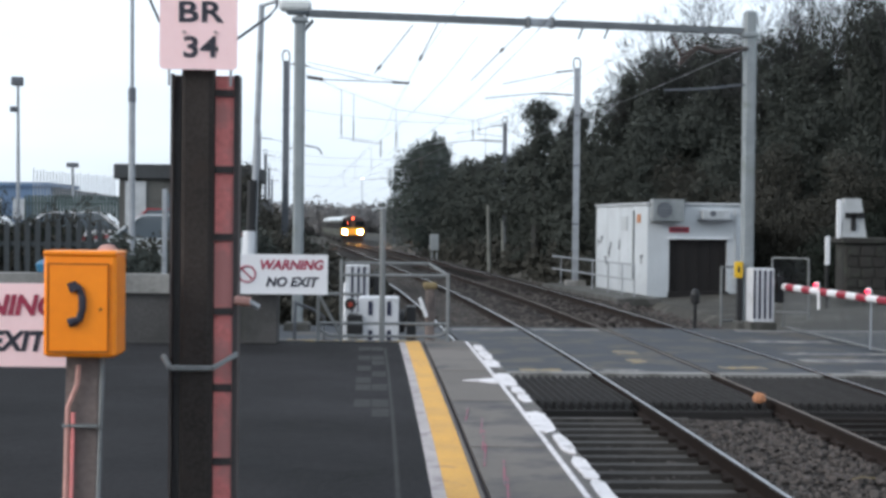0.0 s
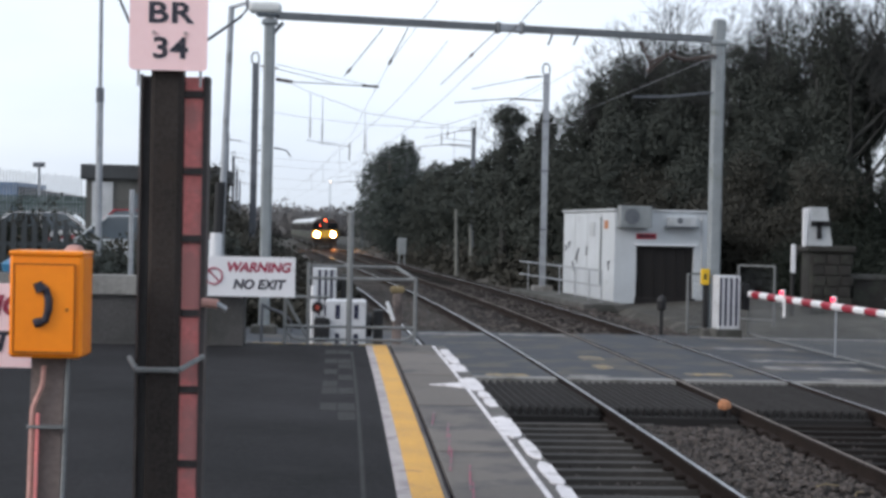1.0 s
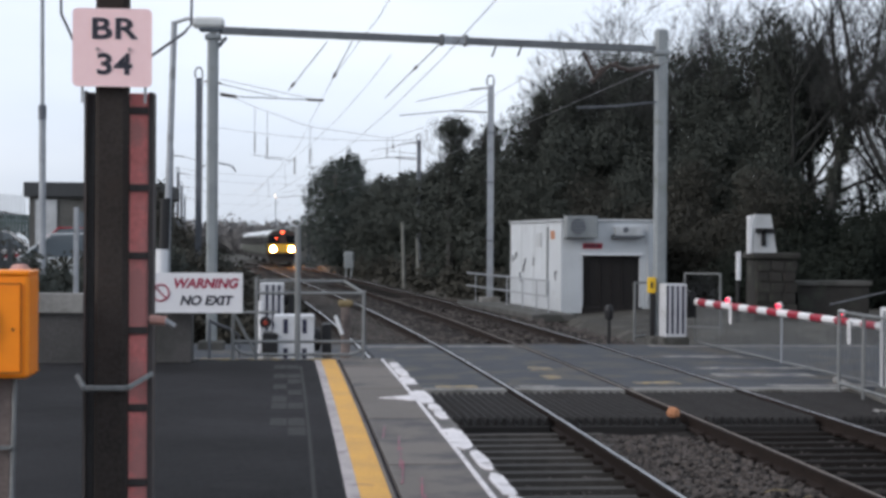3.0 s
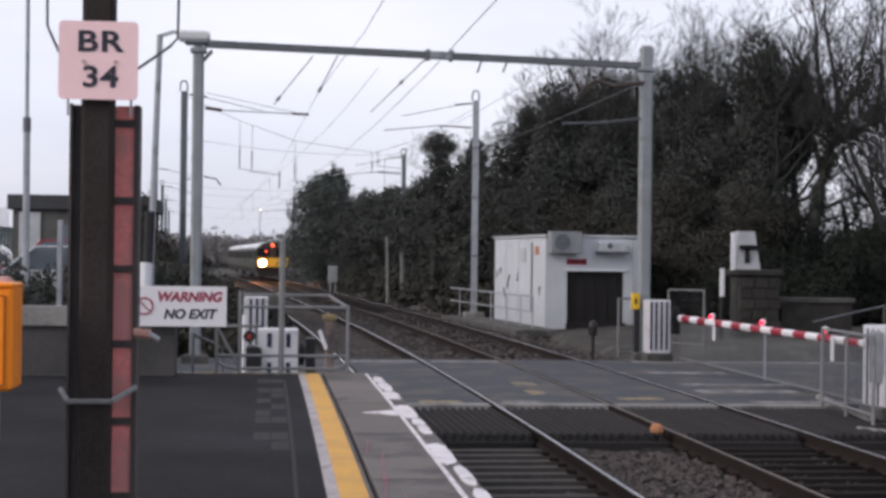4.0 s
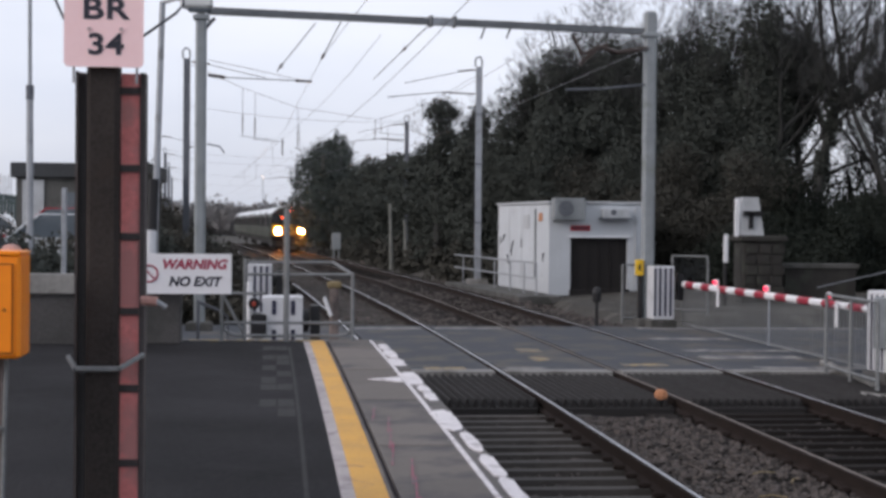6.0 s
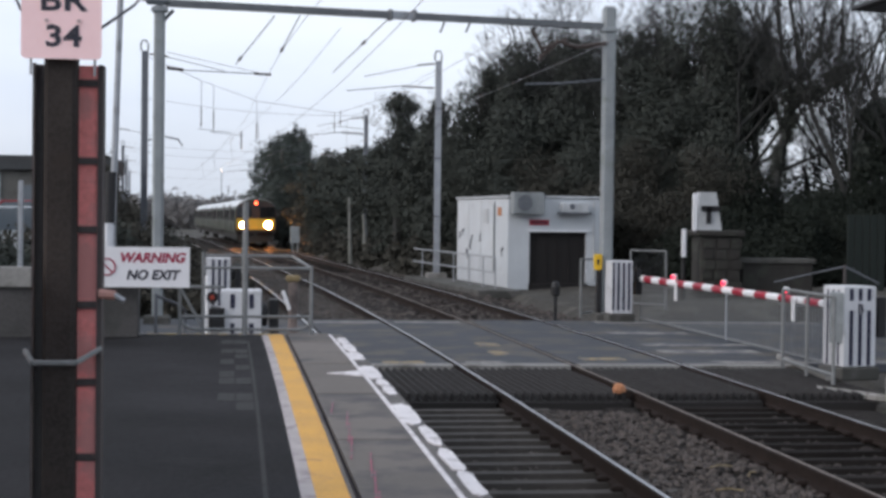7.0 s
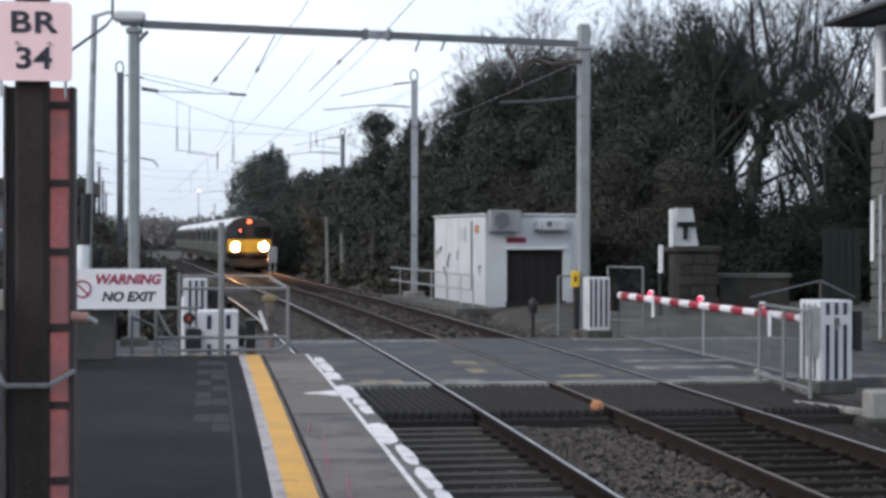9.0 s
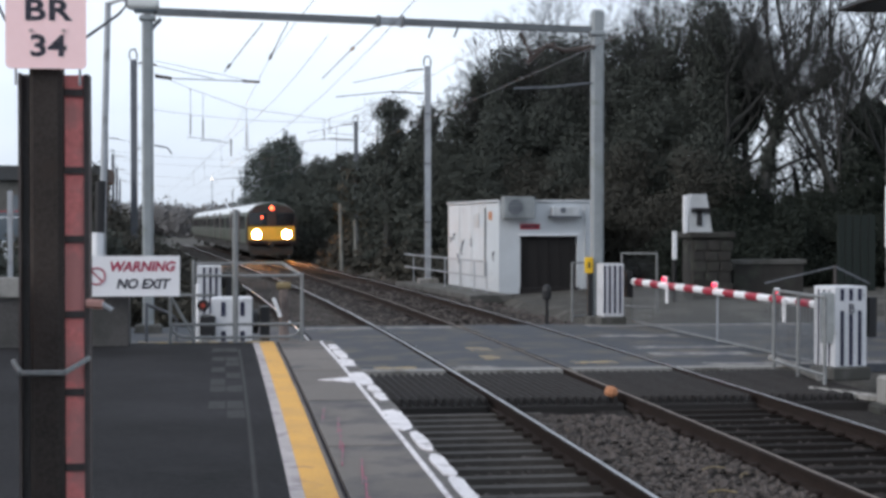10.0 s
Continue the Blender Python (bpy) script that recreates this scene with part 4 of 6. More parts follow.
# ---- overhead line ----
def h_column(c, h, w, material, name="column", parent=None, rz=0.0):
    s = Shape()
    a, f, e = w / 2, w * 0.36, w * 0.07
    outline = [(-a, -a), (a, -a), (a, -f), (e, -f), (e, f), (a, f), (a, a), (-a, a), (-a, f), (-e, f), (-e, -f), (-a, -f)]
    n = len(outline)
    verts = [(x, y, z) for z in (0, h) for x, y in outline]
    s.add(verts, [tuple(range(n - 1, -1, -1)), tuple(range(n, 2 * n))] + [(j, (j + 1) % n, n + (j + 1) % n, n + j) for j in range(n)])
    return part(name, s, material, parent, at=pose(*c, 0, 0, rz))


portal = thing("overhead_line_portal", "pale steel portal spanning both tracks", "overhead line portal")
for x, y, top, cw in ((-1.87, 30.5, 6.05, 0.205), (7.22, 32.3, 6.5, 0.245)):
    part("column", Shape().box((x, y, top / 2), (cw, cw, top), 0.04), M_portal, portal, "pale square steel column")
    part("column_cap", box((x, y, top - 0.5 if x > 0 else top - 0.1), (cw + 0.1, cw + 0.08, 0.10), 0.02), M_portal, portal)
    part("foot", box((x, y, 0.0), (0.5, 0.5, 0.3), 0.03), M_path, portal)
    part("band", box((x, y, 2.72), (cw + 0.015, cw + 0.015, 0.04)), M_portal, portal)
    part("band", box((x, y, 3.9), (cw + 0.015, cw + 0.015, 0.03)), M_portal, portal)
bl, br = Vector((-1.76, 30.5, 5.985)), Vector((7.1, 32.3, 6.18))
bd = (br - bl).normalized()
ang = math.atan2(bd.y, bd.x)
bm_ = Matrix.Rotation(ang, 4, "Z")
part("beam", Shape().box((bl + br) / 2, ((br - bl).length, 0.14, 0.135), 0.015, bm_), M_beam, portal, "dark steel beam")
for f in (0.49, 0.545):
    part("beam_clamp", Shape().box(bl.lerp(br, f), (0.07, 0.2, 0.22), 0.02, bm_), M_beam, portal)
part("beam_splice", Shape().box(bl.lerp(br, 0.517) - Vector((0, 0, 0)), (0.46, 0.16, 0.15), 0.01, bm_), M_galv, portal)
part("knee", tube([(-1.80, 30.5, 5.74), (-1.62, 30.52, 5.95)], 0.035, 6), M_beam, portal)
part("lamp_bracket", box((-1.86, 30.4, 6.08), (0.1, 0.1, 0.1)), M_beam, portal)
part("cable_loop", tube([(-1.75, 30.5, 3.55), (-1.5, 30.45, 3.5), (-1.42, 30.45, 3.38)], 0.015, 5), M_galv_dark, portal)
part("cable_loop", tube([(-2.0, 30.5, 3.5), (-2.12, 30.45, 3.45), (-2.15, 30.45, 3.3)], 0.015, 5), M_galv_dark, portal)
for f, dx, dz in ((0.62, -0.12, -0.32), (0.68, -0.12, -0.3), (0.77, 0.12, -0.42), (0.87, 0.06, -0.4), (0.84, -0.2, -0.3), (0.92, -0.1, -0.28)):
    p = bl.lerp(br, f)
    part("drop_rod", tube([p, p + Vector((dx, 0, dz))], 0.02, 5), M_beam, portal)
part("registration_tube", tube([(5.7, 32.0, 5.35), (6.1, 32.05, 5.72), (6.5, 32.1, 5.62), (7.15, 32.2, 5.72)], 0.05, 6), M_insulator, portal)
part("registration_tube", tube([(5.55, 32.0, 5.95), (5.75, 32.0, 5.55), (6.3, 32.1, 5.78)], 0.04, 6), M_insulator, portal)
part("steady_arm", tube([(7.1, 32.2, 4.98), (6.2, 32.0, 4.86), (5.4, 31.9, 4.82)], 0.022, 6), M_galv_dark, portal)
part("insulator", tube([(-1.73, 30.5, 4.86), (-1.42, 30.5, 4.82)], 0.034, 8), M_insulator, portal)
part("steady_arm", tube([(-1.42, 30.5, 4.82), (-0.08, 30.6, 4.79)], 0.010, 6), M_galv_dark, portal)
part("insulator", tube([(-0.08, 30.6, 4.79), (0.24, 30.6, 4.78)], 0.024, 8), M_insulator, portal)
part("stay", tube([(-1.73, 30.5, 5.15), (0.0, 30.6, 4.81)], 0.006, 5), M_wire, portal)


def mast(x, y, h, arm, material, label, reach=2.6):
    m = thing("overhead_line_mast", label, "overhead line mast", "overhead line masts", at=pose(x, y, 0))
    h_column((0, 0, 0), h, 0.205, material, "column", m, 0)
    part("foot", box((0, 0, 0.0), (0.7, 0.7, 0.3), 0.03), M_concrete, m)
    part("cap_loop", tube([(-0.13, 0, h), (-0.14, 0, h + 0.22), (-0.08, 0, h + 0.34), (0.05, 0, h + 0.34), (0.1, 0, h + 0.22), (0.1, 0, h)], 0.03, 6), M_galv_dark, m)
    part("top_arm", tube([(0, 0, h - 0.1), (-0.5 * arm, 0, h - 0.14), (-reach * arm, 0, h - 0.6)], 0.013, 6), M_galv_dark, m)
    part("top_insulator", tube([(-0.16 * arm, 0, h - 0.1), (-0.75 * arm, 0, h - 0.17)], 0.03, 6), M_insulator, m)
    if arm > 0:
        part("steady_insulator", tube([(-0.15 * arm, 0, h - 0.95), (-1.3 * arm, 0, h - 0.9)], 0.026, 6), M_insulator, m)
    if arm > 0:
        part("steady_arm", tube([(-1.3 * arm, 0, h - 0.9), (-3.2 * arm, 0, h - 1.1)], 0.016, 6), M_galv_dark, m)
    for z in (h * 0.28, h * 0.55, h * 0.78):
        part("band", box((0, 0, z), (0.23, 0.23, 0.05)), M_galv_dark, m)
    return m


mast(6.26, 55.0, 7.55, 1, M_galv, "pale steel overhead line mast beside the hut")
mast(-3.7, 53.0, 7.45, -1, M_galv_dark, "dark steel overhead line mast on the station side")
mast(5.73, 84.0, 7.45, 1, M_galv_dark, "dark steel overhead line mast before the trees")
for y, u in ((95, -3.6), (120, -3.5), (150, -3.5), (118, 8.4), (150, 8.4), (190, -3.5)):
    mast(u + bend(y), y, 7.2, 1 if u > 0 else -1, M_galv_dark, "distant overhead line mast beside the curve")


def wire(label, pts, r=0.011, material=None, sag=0.0):
    s = Shape()
    line = [Vector(p) for p in pts]
    if sag and len(line) == 2:
        line = [line[0].lerp(line[1], i / 12) - Vector((0, 0, sag * 4 * (i / 12) * (1 - i / 12))) for i in range(13)]
    s.tube(line, r, 5)
    return solid("overhead_wire", s, material or M_wire, label, "overhead wire", group="overhead wires")


def follow(u, z, y0, y1, n=24, wave=0.0):
    return [(u + bend(y) + wave * math.sin(i * 1.3), y, z) for i, y in enumerate(y0 + (y1 - y0) * k / n for k in range(n + 1))]


wire("contact wire over the near track", follow(2.2, 4.72, 4, 230), 0.0055)
wire("contact wire over the far track", follow(5.5, 4.72, 4, 230), 0.0055)
wire("catenary wire over the near track", follow(2.15, 5.75, 31, 230), 0.006)
wire("catenary wire over the far track", follow(5.5, 5.75, 31, 230), 0.006)
wire("feeder wire beside the near track", [(1.9, 14, 6.35), (1.27, 30.5, 6.35), (1.0, 34.4, 6.35), (0.57, 41.7, 6.35), (0.0, 56.1, 6.35), (-0.6, 73, 6.35), (-6, 160, 6.35)], 0.007)
for a, b, ins in (((0.3, 30.9, 5.94), (-0.54, 38.0, 5.66), 0.86), ((0.79, 31.0, 5.98), (0.49, 36.0, 5.76), 0.9), ((2.54, 31.4, 6.0), (2.06, 44.0, 6.07), 0.36)):
    wire("stay wire hanging from the portal beam", [a, b], 0.012)
    half = 0.25 / (Vector(b) - Vector(a)).length
    c, d = Vector(a).lerp(Vector(b), ins - half), Vector(a).lerp(Vector(b), ins + half)
    solid("wire_insulator", Shape().tube([c, c.lerp(d, 0.3), c.lerp(d, 0.7), d], 0.034, 7), M_insulator, "dark ribbed insulator on a stay wire", "insulator", group="wire insulators")
wire("sagging head-span wire between two masts", [(-3.7, 53.0, 7.3), (-1.88, 53.6, 6.56), (-0.03, 54.0, 5.95), (2.7, 54.5, 5.62), (4.4, 54.7, 6.2), (6.26, 55.0, 7.3)], 0.008)
for x, y, z1, z0 in ((-1.88, 53.6, 6.57, 4.93), (-1.47, 53.7, 6.43, 4.84), (-0.03, 54.0, 5.96, 4.56), (2.82, 54.5, 5.73, 5.16), (2.62, 54.5, 5.65, 4.96)):
    rod = solid("hanging_rod", tube([(x, y, z1), (x, y, z0)], 0.010, 5), M_wire, "thin hanging rod with an insulator on the head-span", "rod", group="hanging rods")
    part("insulator", tube([(x, y, z0 + 0.12), (x, y, z0 + (z1 - z0) * 0.45)], 0.022, 6), M_insulator, rod)
    part("registration_arm", tube([(x - 0.1, y, z0 + 0.02), (x + 1.0, y, z0 - 0.08)], 0.010, 5), M_galv_dark, rod)
for y in (53.0, 84.0, 95.0, 120.0, 150.0):
    wire("cross-span wire between masts", [(-3.6 + bend(y) * (y > 53), y, 5.9), (6.2 + bend(y) * (y > 53) * 0.6, y, 5.7)], 0.006, sag=0.35)
for y in (60, 78, 96, 114):
    for u, v in ((2.2, 2.15), (5.5, 5.5)):
        p = (u + bend(y), y)
        wire("short dropper between catenary and contact wire", [(*p, 4.72), (v + bend(y), y, 5.75)], 0.008)
for y, u in ((70, 2.15), (88, 5.5)):
    p = (u + bend(y), y)
    solid("hanging_insulator", Shape().tube([(*p, 5.0), (*p, 5.4), (*p, 5.76)], 0.03, 6), M_insulator, "dark hanging insulator under the catenary wire", "insulator", group="hanging insulators")

# ---- equipment hut ----
HUT = pose(7.6, 47.6, 0.1, 0, 0, math.degrees(math.atan2(0.7, 6.7)))
hut = thing("equipment_hut", "white panelled trackside equipment hut with scrawled graffiti", "hut", at=HUT)
HW, HL, HH = 3.15, 6.75, 2.62
HM, HT = HH / 2 - 0.09, HH + 0.18
for c, q in (((0.05, HL / 2, HM), (0.1, HL, HT)), ((HW - 0.05, HL / 2, HM), (0.1, HL, HT)), ((HW / 2, HL - 0.05, HM), (HW - 0.2, 0.1, HT)),
             ((0.39, 0.05, HM), (0.58, 0.1, HT)), ((2.77, 0.05, HM), (0.56, 0.1, HT)), ((1.585, 0.05, 2.1), (1.81, 0.1, HH - 1.58))):
    part("wall_panel", box(c, q), M_hut, hut)
part("roof", box((HW / 2, HL / 2, HH + 0.03), (HW + 0.12, HL + 0.12, 0.07), 0.02), M_hut_trim, hut)
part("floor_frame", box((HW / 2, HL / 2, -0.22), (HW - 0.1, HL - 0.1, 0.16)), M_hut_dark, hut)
# solid dark box stands for the shade inside the door opening
part("doorway_shade", box((1.585, 0.55, 0.6), (1.8, 0.9, 1.92)), M_hut_dark, hut, "dark fill of the shaded doorway")
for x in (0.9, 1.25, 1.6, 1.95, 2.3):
    part("recess_slat", box((x, 0.085, 0.58), (0.03, 0.03, 1.9)), M_hut_dark, hut)
part("lintel", box((1.585, -0.03, 1.62), (1.95, 0.08, 0.07), 0.01), M_white, hut)
part("recess_foot", box((1.6, 0.2, -0.15), (1.9, 0.5, 0.3)), M_hut_dark, hut)
ac = part("air_conditioner", box((0.55, -0.19, 2.45), (0.98, 0.36, 0.66), 0.02), M_grey_box, hut, "grey air conditioner")
part("fan_grille", Shape().tube([(0.42, -0.375, 2.45), (0.42, -0.385, 2.45)], 0.24, 20), M_galv_dark, ac)
for z in (2.2, 2.3, 2.4, 2.5, 2.6, 2.7):
    part("grille_bar", box((0.42, -0.39, z), (0.44, 0.01, 0.014)), M_grey_box, ac)
part("vent_box", box((2.05, -0.14, 2.33), (0.85, 0.26, 0.28), 0.02), M_hut_trim, hut)
part("vent_hood", box((2.05, -0.16, 2.16), (1.0, 0.3, 0.05)), M_galv_dark, hut)
part("vent_eye", Shape().tube([(1.95, -0.275, 2.36), (1.95, -0.285, 2.36)], 0.09, 12), M_galv_dark, hut)
part("red_notice", box((0.98, -0.012, 1.87), (0.62, 0.02, 0.17)), M_boom_red, hut, "red notice plate")
part("notice_bar", box((0.98, -0.026, 1.87), (0.5, 0.006, 0.05)), M_sign_ink, hut)
part("pipe", tube([(2.72, -0.05, 0.1), (2.72, -0.05, 2.5)], 0.03, 6), M_hut_trim, hut)
for y in (1.6, 3.4, 5.1):
    part("panel_joint", box((-0.006, y, HH / 2), (0.012, 0.05, HH - 0.1)), M_hut_trim, hut)
part("cable_duct", tube([(-0.04, 1.55, 2.45), (-0.04, 1.55, 0.3)], 0.03, 6), M_grey_box, hut)
part("side_vent", box((-0.015, 2.75, 2.05), (0.03, 0.7, 0.45)), M_hut_trim, hut)
part("orange_notice", box((-0.012, 1.0, 2.2), (0.02, 0.42, 0.26)), M_terracotta, hut, "faded orange notice")
for y, z, s in ((5.9, 1.6, 0.3), (6.3, 1.4, 0.22), (4.7, 1.15, 0.4), (3.5, 1.35, 0.3), (0.6, 0.9, 0.3), (5.3, 0.8, 0.25)):
    scr = Shape()
    pts = [(-0.014, y + s * rng.uniform(-0.5, 0.5), z + s * rng.uniform(-0.7, 0.7)) for _ in range(7)]
    scr.tube(pts, 0.022, 4)
    part("scrawl", scr, M_graffiti, hut, "dark scrawl")
path_w = Shape().box((-0.75, 3.6, -0.24), (1.3, 11.0, 0.24), 0.02, None)
solid("hut_walkway", path_w, M_path, "pale concrete walkway beside the hut", "walkway", "structure", at=HUT)
hr = thing("handrail", "white-grey tubular handrail beside the hut", "handrail", at=HUT)
for y in (-0.9, 0.6, 2.4, 4.6, 7.2, 9.6):
    part("post", tube([(-0.62, y, -0.15), (-0.62, y, 0.82)], 0.022, 6), M_galv, hr)
for z in (0.82, 0.36):
    part("rail", tube([(-0.62, -0.9, z), (-0.62, 11.2, z)], 0.026, 6), M_galv, hr)

# ---- things beyond the crossing ----
pier = thing("stone_pier", "rough brown stone gate pier with a flat cap", "gate pier", at=pose(11.85, 40.0, 0))
part("shaft", box((0, 0, 0.85), (1.05, 0.9, 1.7), 0.04), M_stonework, pier)
part("cap", box((0, 0, 1.76), (1.25, 1.05, 0.16), 0.03), M_stonework, pier)
for i in range(6):
    for j in range(3):
        part("stone", box((-0.35 + 0.35 * j + 0.06 * (i % 2), -0.455, 0.14 + 0.27 * i), (0.31, 0.05, 0.23), 0.02), M_stonework, pier)
pw = thing("stone_wall", "low brown stone wall with a pale cap", "wall", kind="structure")
part("wall_body", box((13.5, 40.2, 0.5), (1.9, 0.5, 1.0), 0.02), M_stonework, pw)
part("cap", box((13.5, 40.2, 1.06), (2.05, 0.6, 0.12), 0.02), M_path, pw)
sigb = thing("signal_backboard", "white tapered signal housing with a black bracket on a pier", "road signal", at=pose(11.5, 39.9, 1.8))
part("housing", Shape().prism([(-0.22, 0), (0.42, 0), (0.26, 1.02), (-0.14, 1.02)], -0.2, 0.2), M_hut_trim, sigb)
part("bracket", box((0.1, -0.22, 0.6), (0.5, 0.05, 0.13)), M_black, sigb)
part("bracket", box((0.06, -0.22, 0.42), (0.12, 0.05, 0.42)), M_black, sigb)
part("side_board", box((-0.29, -0.15, 0.50), (0.11, 0.1, 0.98), 0.01), M_white, sigb)
stick = thing("banded_post", "black post with a white reflective sleeve", "post", at=pose(10.88, 39.6, 0))
part("post", tube([(0, 0, 0), (0, 0, 1.9)], 0.05, 8), M_black, stick)
part("sleeve", box((0, -0.03, 1.5), (0.11, 0.08, 0.72), 0.01), M_white, stick)

# signal cabin at the crossing
cabin = thing("signal_cabin", "stone signal cabin with white window frames and slate roof", "signal cabin")
CX, CY, CB = 12.58, 24.6, 30.0
part("wall", box((CX + 3.0, (CY + CB) / 2, 2.2), (6.0, CB - CY, 4.4)), M_build, cabin, "grey rendered wall")
for i in range(14):
    part("quoin", box((CX + (0.13 if i % 2 else 0.19), CB - 0.1, 0.15 + 0.285 * i), (0.34 if i % 2 else 0.46, 0.3, 0.265), 0.02), M_build, cabin)
    part("quoin", box((CX + 0.06, CB - (0.36 if i % 2 else 0.46), 0.15 + 0.285 * i), (0.2, 0.2 if i % 2 else 0.4, 0.262), 0.02), M_build, cabin)
part("string_course", box((CX + 3.0, (CY + CB) / 2, 4.47), (6.16, CB - CY + 0.16, 0.1), 0.02), M_white, cabin, "white sill course")
part("upper_wall", box((CX + 3.2, (CY + CB) / 2, 5.4), (5.6, CB - CY - 0.5, 1.8)), M_build_dark, cabin)
for k in range(4):
    y = CY + 0.1 + 1.3 * k
    w = part("window", box((CX + 0.13, y + 0.65, 5.38), (0.03, 1.12, 1.6)), M_pane, cabin)
    for z in (4.57, 5.38, 6.19):
        part("window_frame", box((CX + 0.1, y + 0.65, z), (0.1, 1.1, 0.1 if z != 5.38 else 0.06)), M_white, w)
    for dy in (0.06, 1.24):
        part("window_frame", box((CX + 0.1, y + dy, 5.38), (0.12, 0.13, 1.72), 0.01), M_white, w)
part("corner_post", box((CX + 0.1, CB - 0.08, 5.38), (0.16, 0.16, 1.76), 0.01), M_white, cabin)
part("soffit", box((CX + 3.0, (CY + CB) / 2, 6.33), (7.4, CB - CY + 1.1, 0.06)), M_build_dark, cabin)
y0, y1 = CY - 0.58, CB + 0.58
ym = (y0 + y1) / 2
roof = Shape().add([(CX - 0.75, y0, 6.37), (CX + 6.6, y0, 6.37), (CX + 6.6, y1, 6.37), (CX - 0.75, y1, 6.37), (CX + 2.5, ym, 8.2), (CX + 3.6, ym, 8.2)],
                   [(0, 1, 5, 4), (1, 2, 5), (2, 3, 4, 5), (3, 0, 4), (3, 2, 1, 0)])
part("roof", roof, M_slate, cabin, "dark slate roof")
part("gutter", tube([(CX + 6.6, y1, 6.36), (CX - 0.78, y1, 6.36), (CX - 0.78, y0, 6.36)], 0.06, 8), M_black, cabin)
part("downpipe", tube([(CX - 0.05, CB - 0.5, 0.1), (CX - 0.05, CB - 0.5, 2.9)], 0.04, 8), M_galv, cabin)
part("downpipe", tube([(CX - 0.06, CB - 0.12, 1.6), (CX - 0.06, CB - 0.12, 2.8)], 0.045, 8), M_white, cabin)
grn = thing("green_gate", "tall dark green boarded gate by the hedge", "gate", at=pose(16.7, 42.0, 0))
for i in range(5):
    part("board", box((-0.44 + 0.22 * i, 0, 1.15), (0.2, 0.05, 2.3), 0.01), M_green_gate, grn)
part("cross_bar", box((0, 0.05, 1.7), (1.1, 0.05, 0.12)), M_green_gate, grn)
rel = thing("relay_case", "pale grey trackside relay case far along the line", "relay case", at=pose(2.3, 95.0, 0))
part("case", box((0, 0, 0.95), (0.55, 0.4, 1.0), 0.04), M_grey_box, rel)
part("leg", box((-0.15, 0, 0.2), (0.1, 0.1, 0.6)), M_grey_box, rel)
part("leg", box((0.15, 0, 0.2), (0.1, 0.1, 0.6)), M_grey_box, rel)

# ---- lamps and poles on the station side ----
lamp = thing("street_lamp", "slim grey street lamp with a pale lantern head", "street lamp")
part("column", tube([(-2.32, 26.0, 0), (-2.32, 26, 2.0), (-2.22, 26.0, 5.62)], 0.065, 8, 0.05), M_galv, lamp)
part("sleeve", tube([(-2.36, 25.95, 1.9), (-2.34, 25.95, 2.75)], 0.085, 8), M_black, lamp, "black sleeve")
part("white_band", tube([(-2.40, 25.93, 1.3), (-2.39, 25.93, 1.92)], 0.10, 10), M_white, lamp, "white band")
part("arm", tube([(-2.22, 26.0, 5.6), (-2.0, 25.9, 5.66), (-1.8, 25.8, 5.62)], 0.03, 6), M_galv, lamp)
part("lantern", Shape().box((-1.66, 25.8, 5.58), (0.52, 0.26, 0.16), 0.04), M_lamp_head, lamp, "pale lantern head")
part("bowl", Shape().box((-1.62, 25.8, 5.48), (0.38, 0.2, 0.08), 0.03), M_pane, lamp)
tall = thing("lamp_column", "tall stepped grey lamp column in the car park", "lamp column")
part("lower_column", tube([(-4.63, 28, -0.1), (-4.65, 28, 4.25)], 0.06, 8), M_galv, tall)
part("upper_column", tube([(-4.65, 28, 4.25), (-4.67, 28, 8.2)], 0.036, 8), M_galv, tall)
part("collar", tube([(-4.65, 28, 4.15), (-4.65, 28, 4.4)], 0.07, 8), M_galv_dark, tall)
part("arm", tube([(-4.67, 28, 8.1), (-5.2, 28, 8.35)], 0.03, 6), M_galv, tall)
part("lantern", box((-5.3, 28, 8.36), (0.5, 0.24, 0.14), 0.04), M_lamp_head, tall)
fl = thing("floodlight_column", "distant floodlight column with a square lamp head", "floodlight")
part("column", tube([(-14.2, 60, 0.4), (-14.25, 60, 7.2)], 0.08, 8, 0.05), M_galv, fl)
part("head", box((-14.25, 59.9, 7.25), (0.42, 0.3, 0.32), 0.03), M_galv_dark, fl)
part("box", box((-14.4, 59.9, 6.2), (0.2, 0.2, 0.2)), M_galv_dark, fl)
fl2 = thing("floodlight_column", "far floodlight column with a wide lamp head", "floodlight")
part("column", tube([(-24.4, 120, 0.4), (-24.4, 120, 6.1)], 0.1, 6), M_galv, fl2)
part("head", box((-24.4, 120, 6.2), (0.85, 0.4, 0.35), 0.03), M_galv_dark, fl2)
fp = solid("fence_post", box((-3.48, 24.0, 1.1), (0.07, 0.07, 2.9), 0.01), M_galv, "thin grey concrete fence post", "post")
star = solid("distant_lamp", Shape().lathe((-4.6, 210, 7.95), [(0.02, -0.09), (0.09, 0), (0.02, 0.09)], 8), M_warm, "small distant warm street light", "lamp")
part("pole", tube([(-4.6, 210.3, -0.5), (-4.6, 210.3, 8.0)], 0.05, 6), M_galv_dark, star)

# palisade beyond the wall
pal = thing("palisade_fence", "dark steel palisade fence with pointed pickets", "fence")
PICK = Shape().prism([(-0.035, 0), (0.035, 0), (0.035, 1.78), (0.012, 1.86), (-0.012, 1.86), (-0.035, 1.78)], -0.01, 0.01).mesh("picket", M_fence_dark)
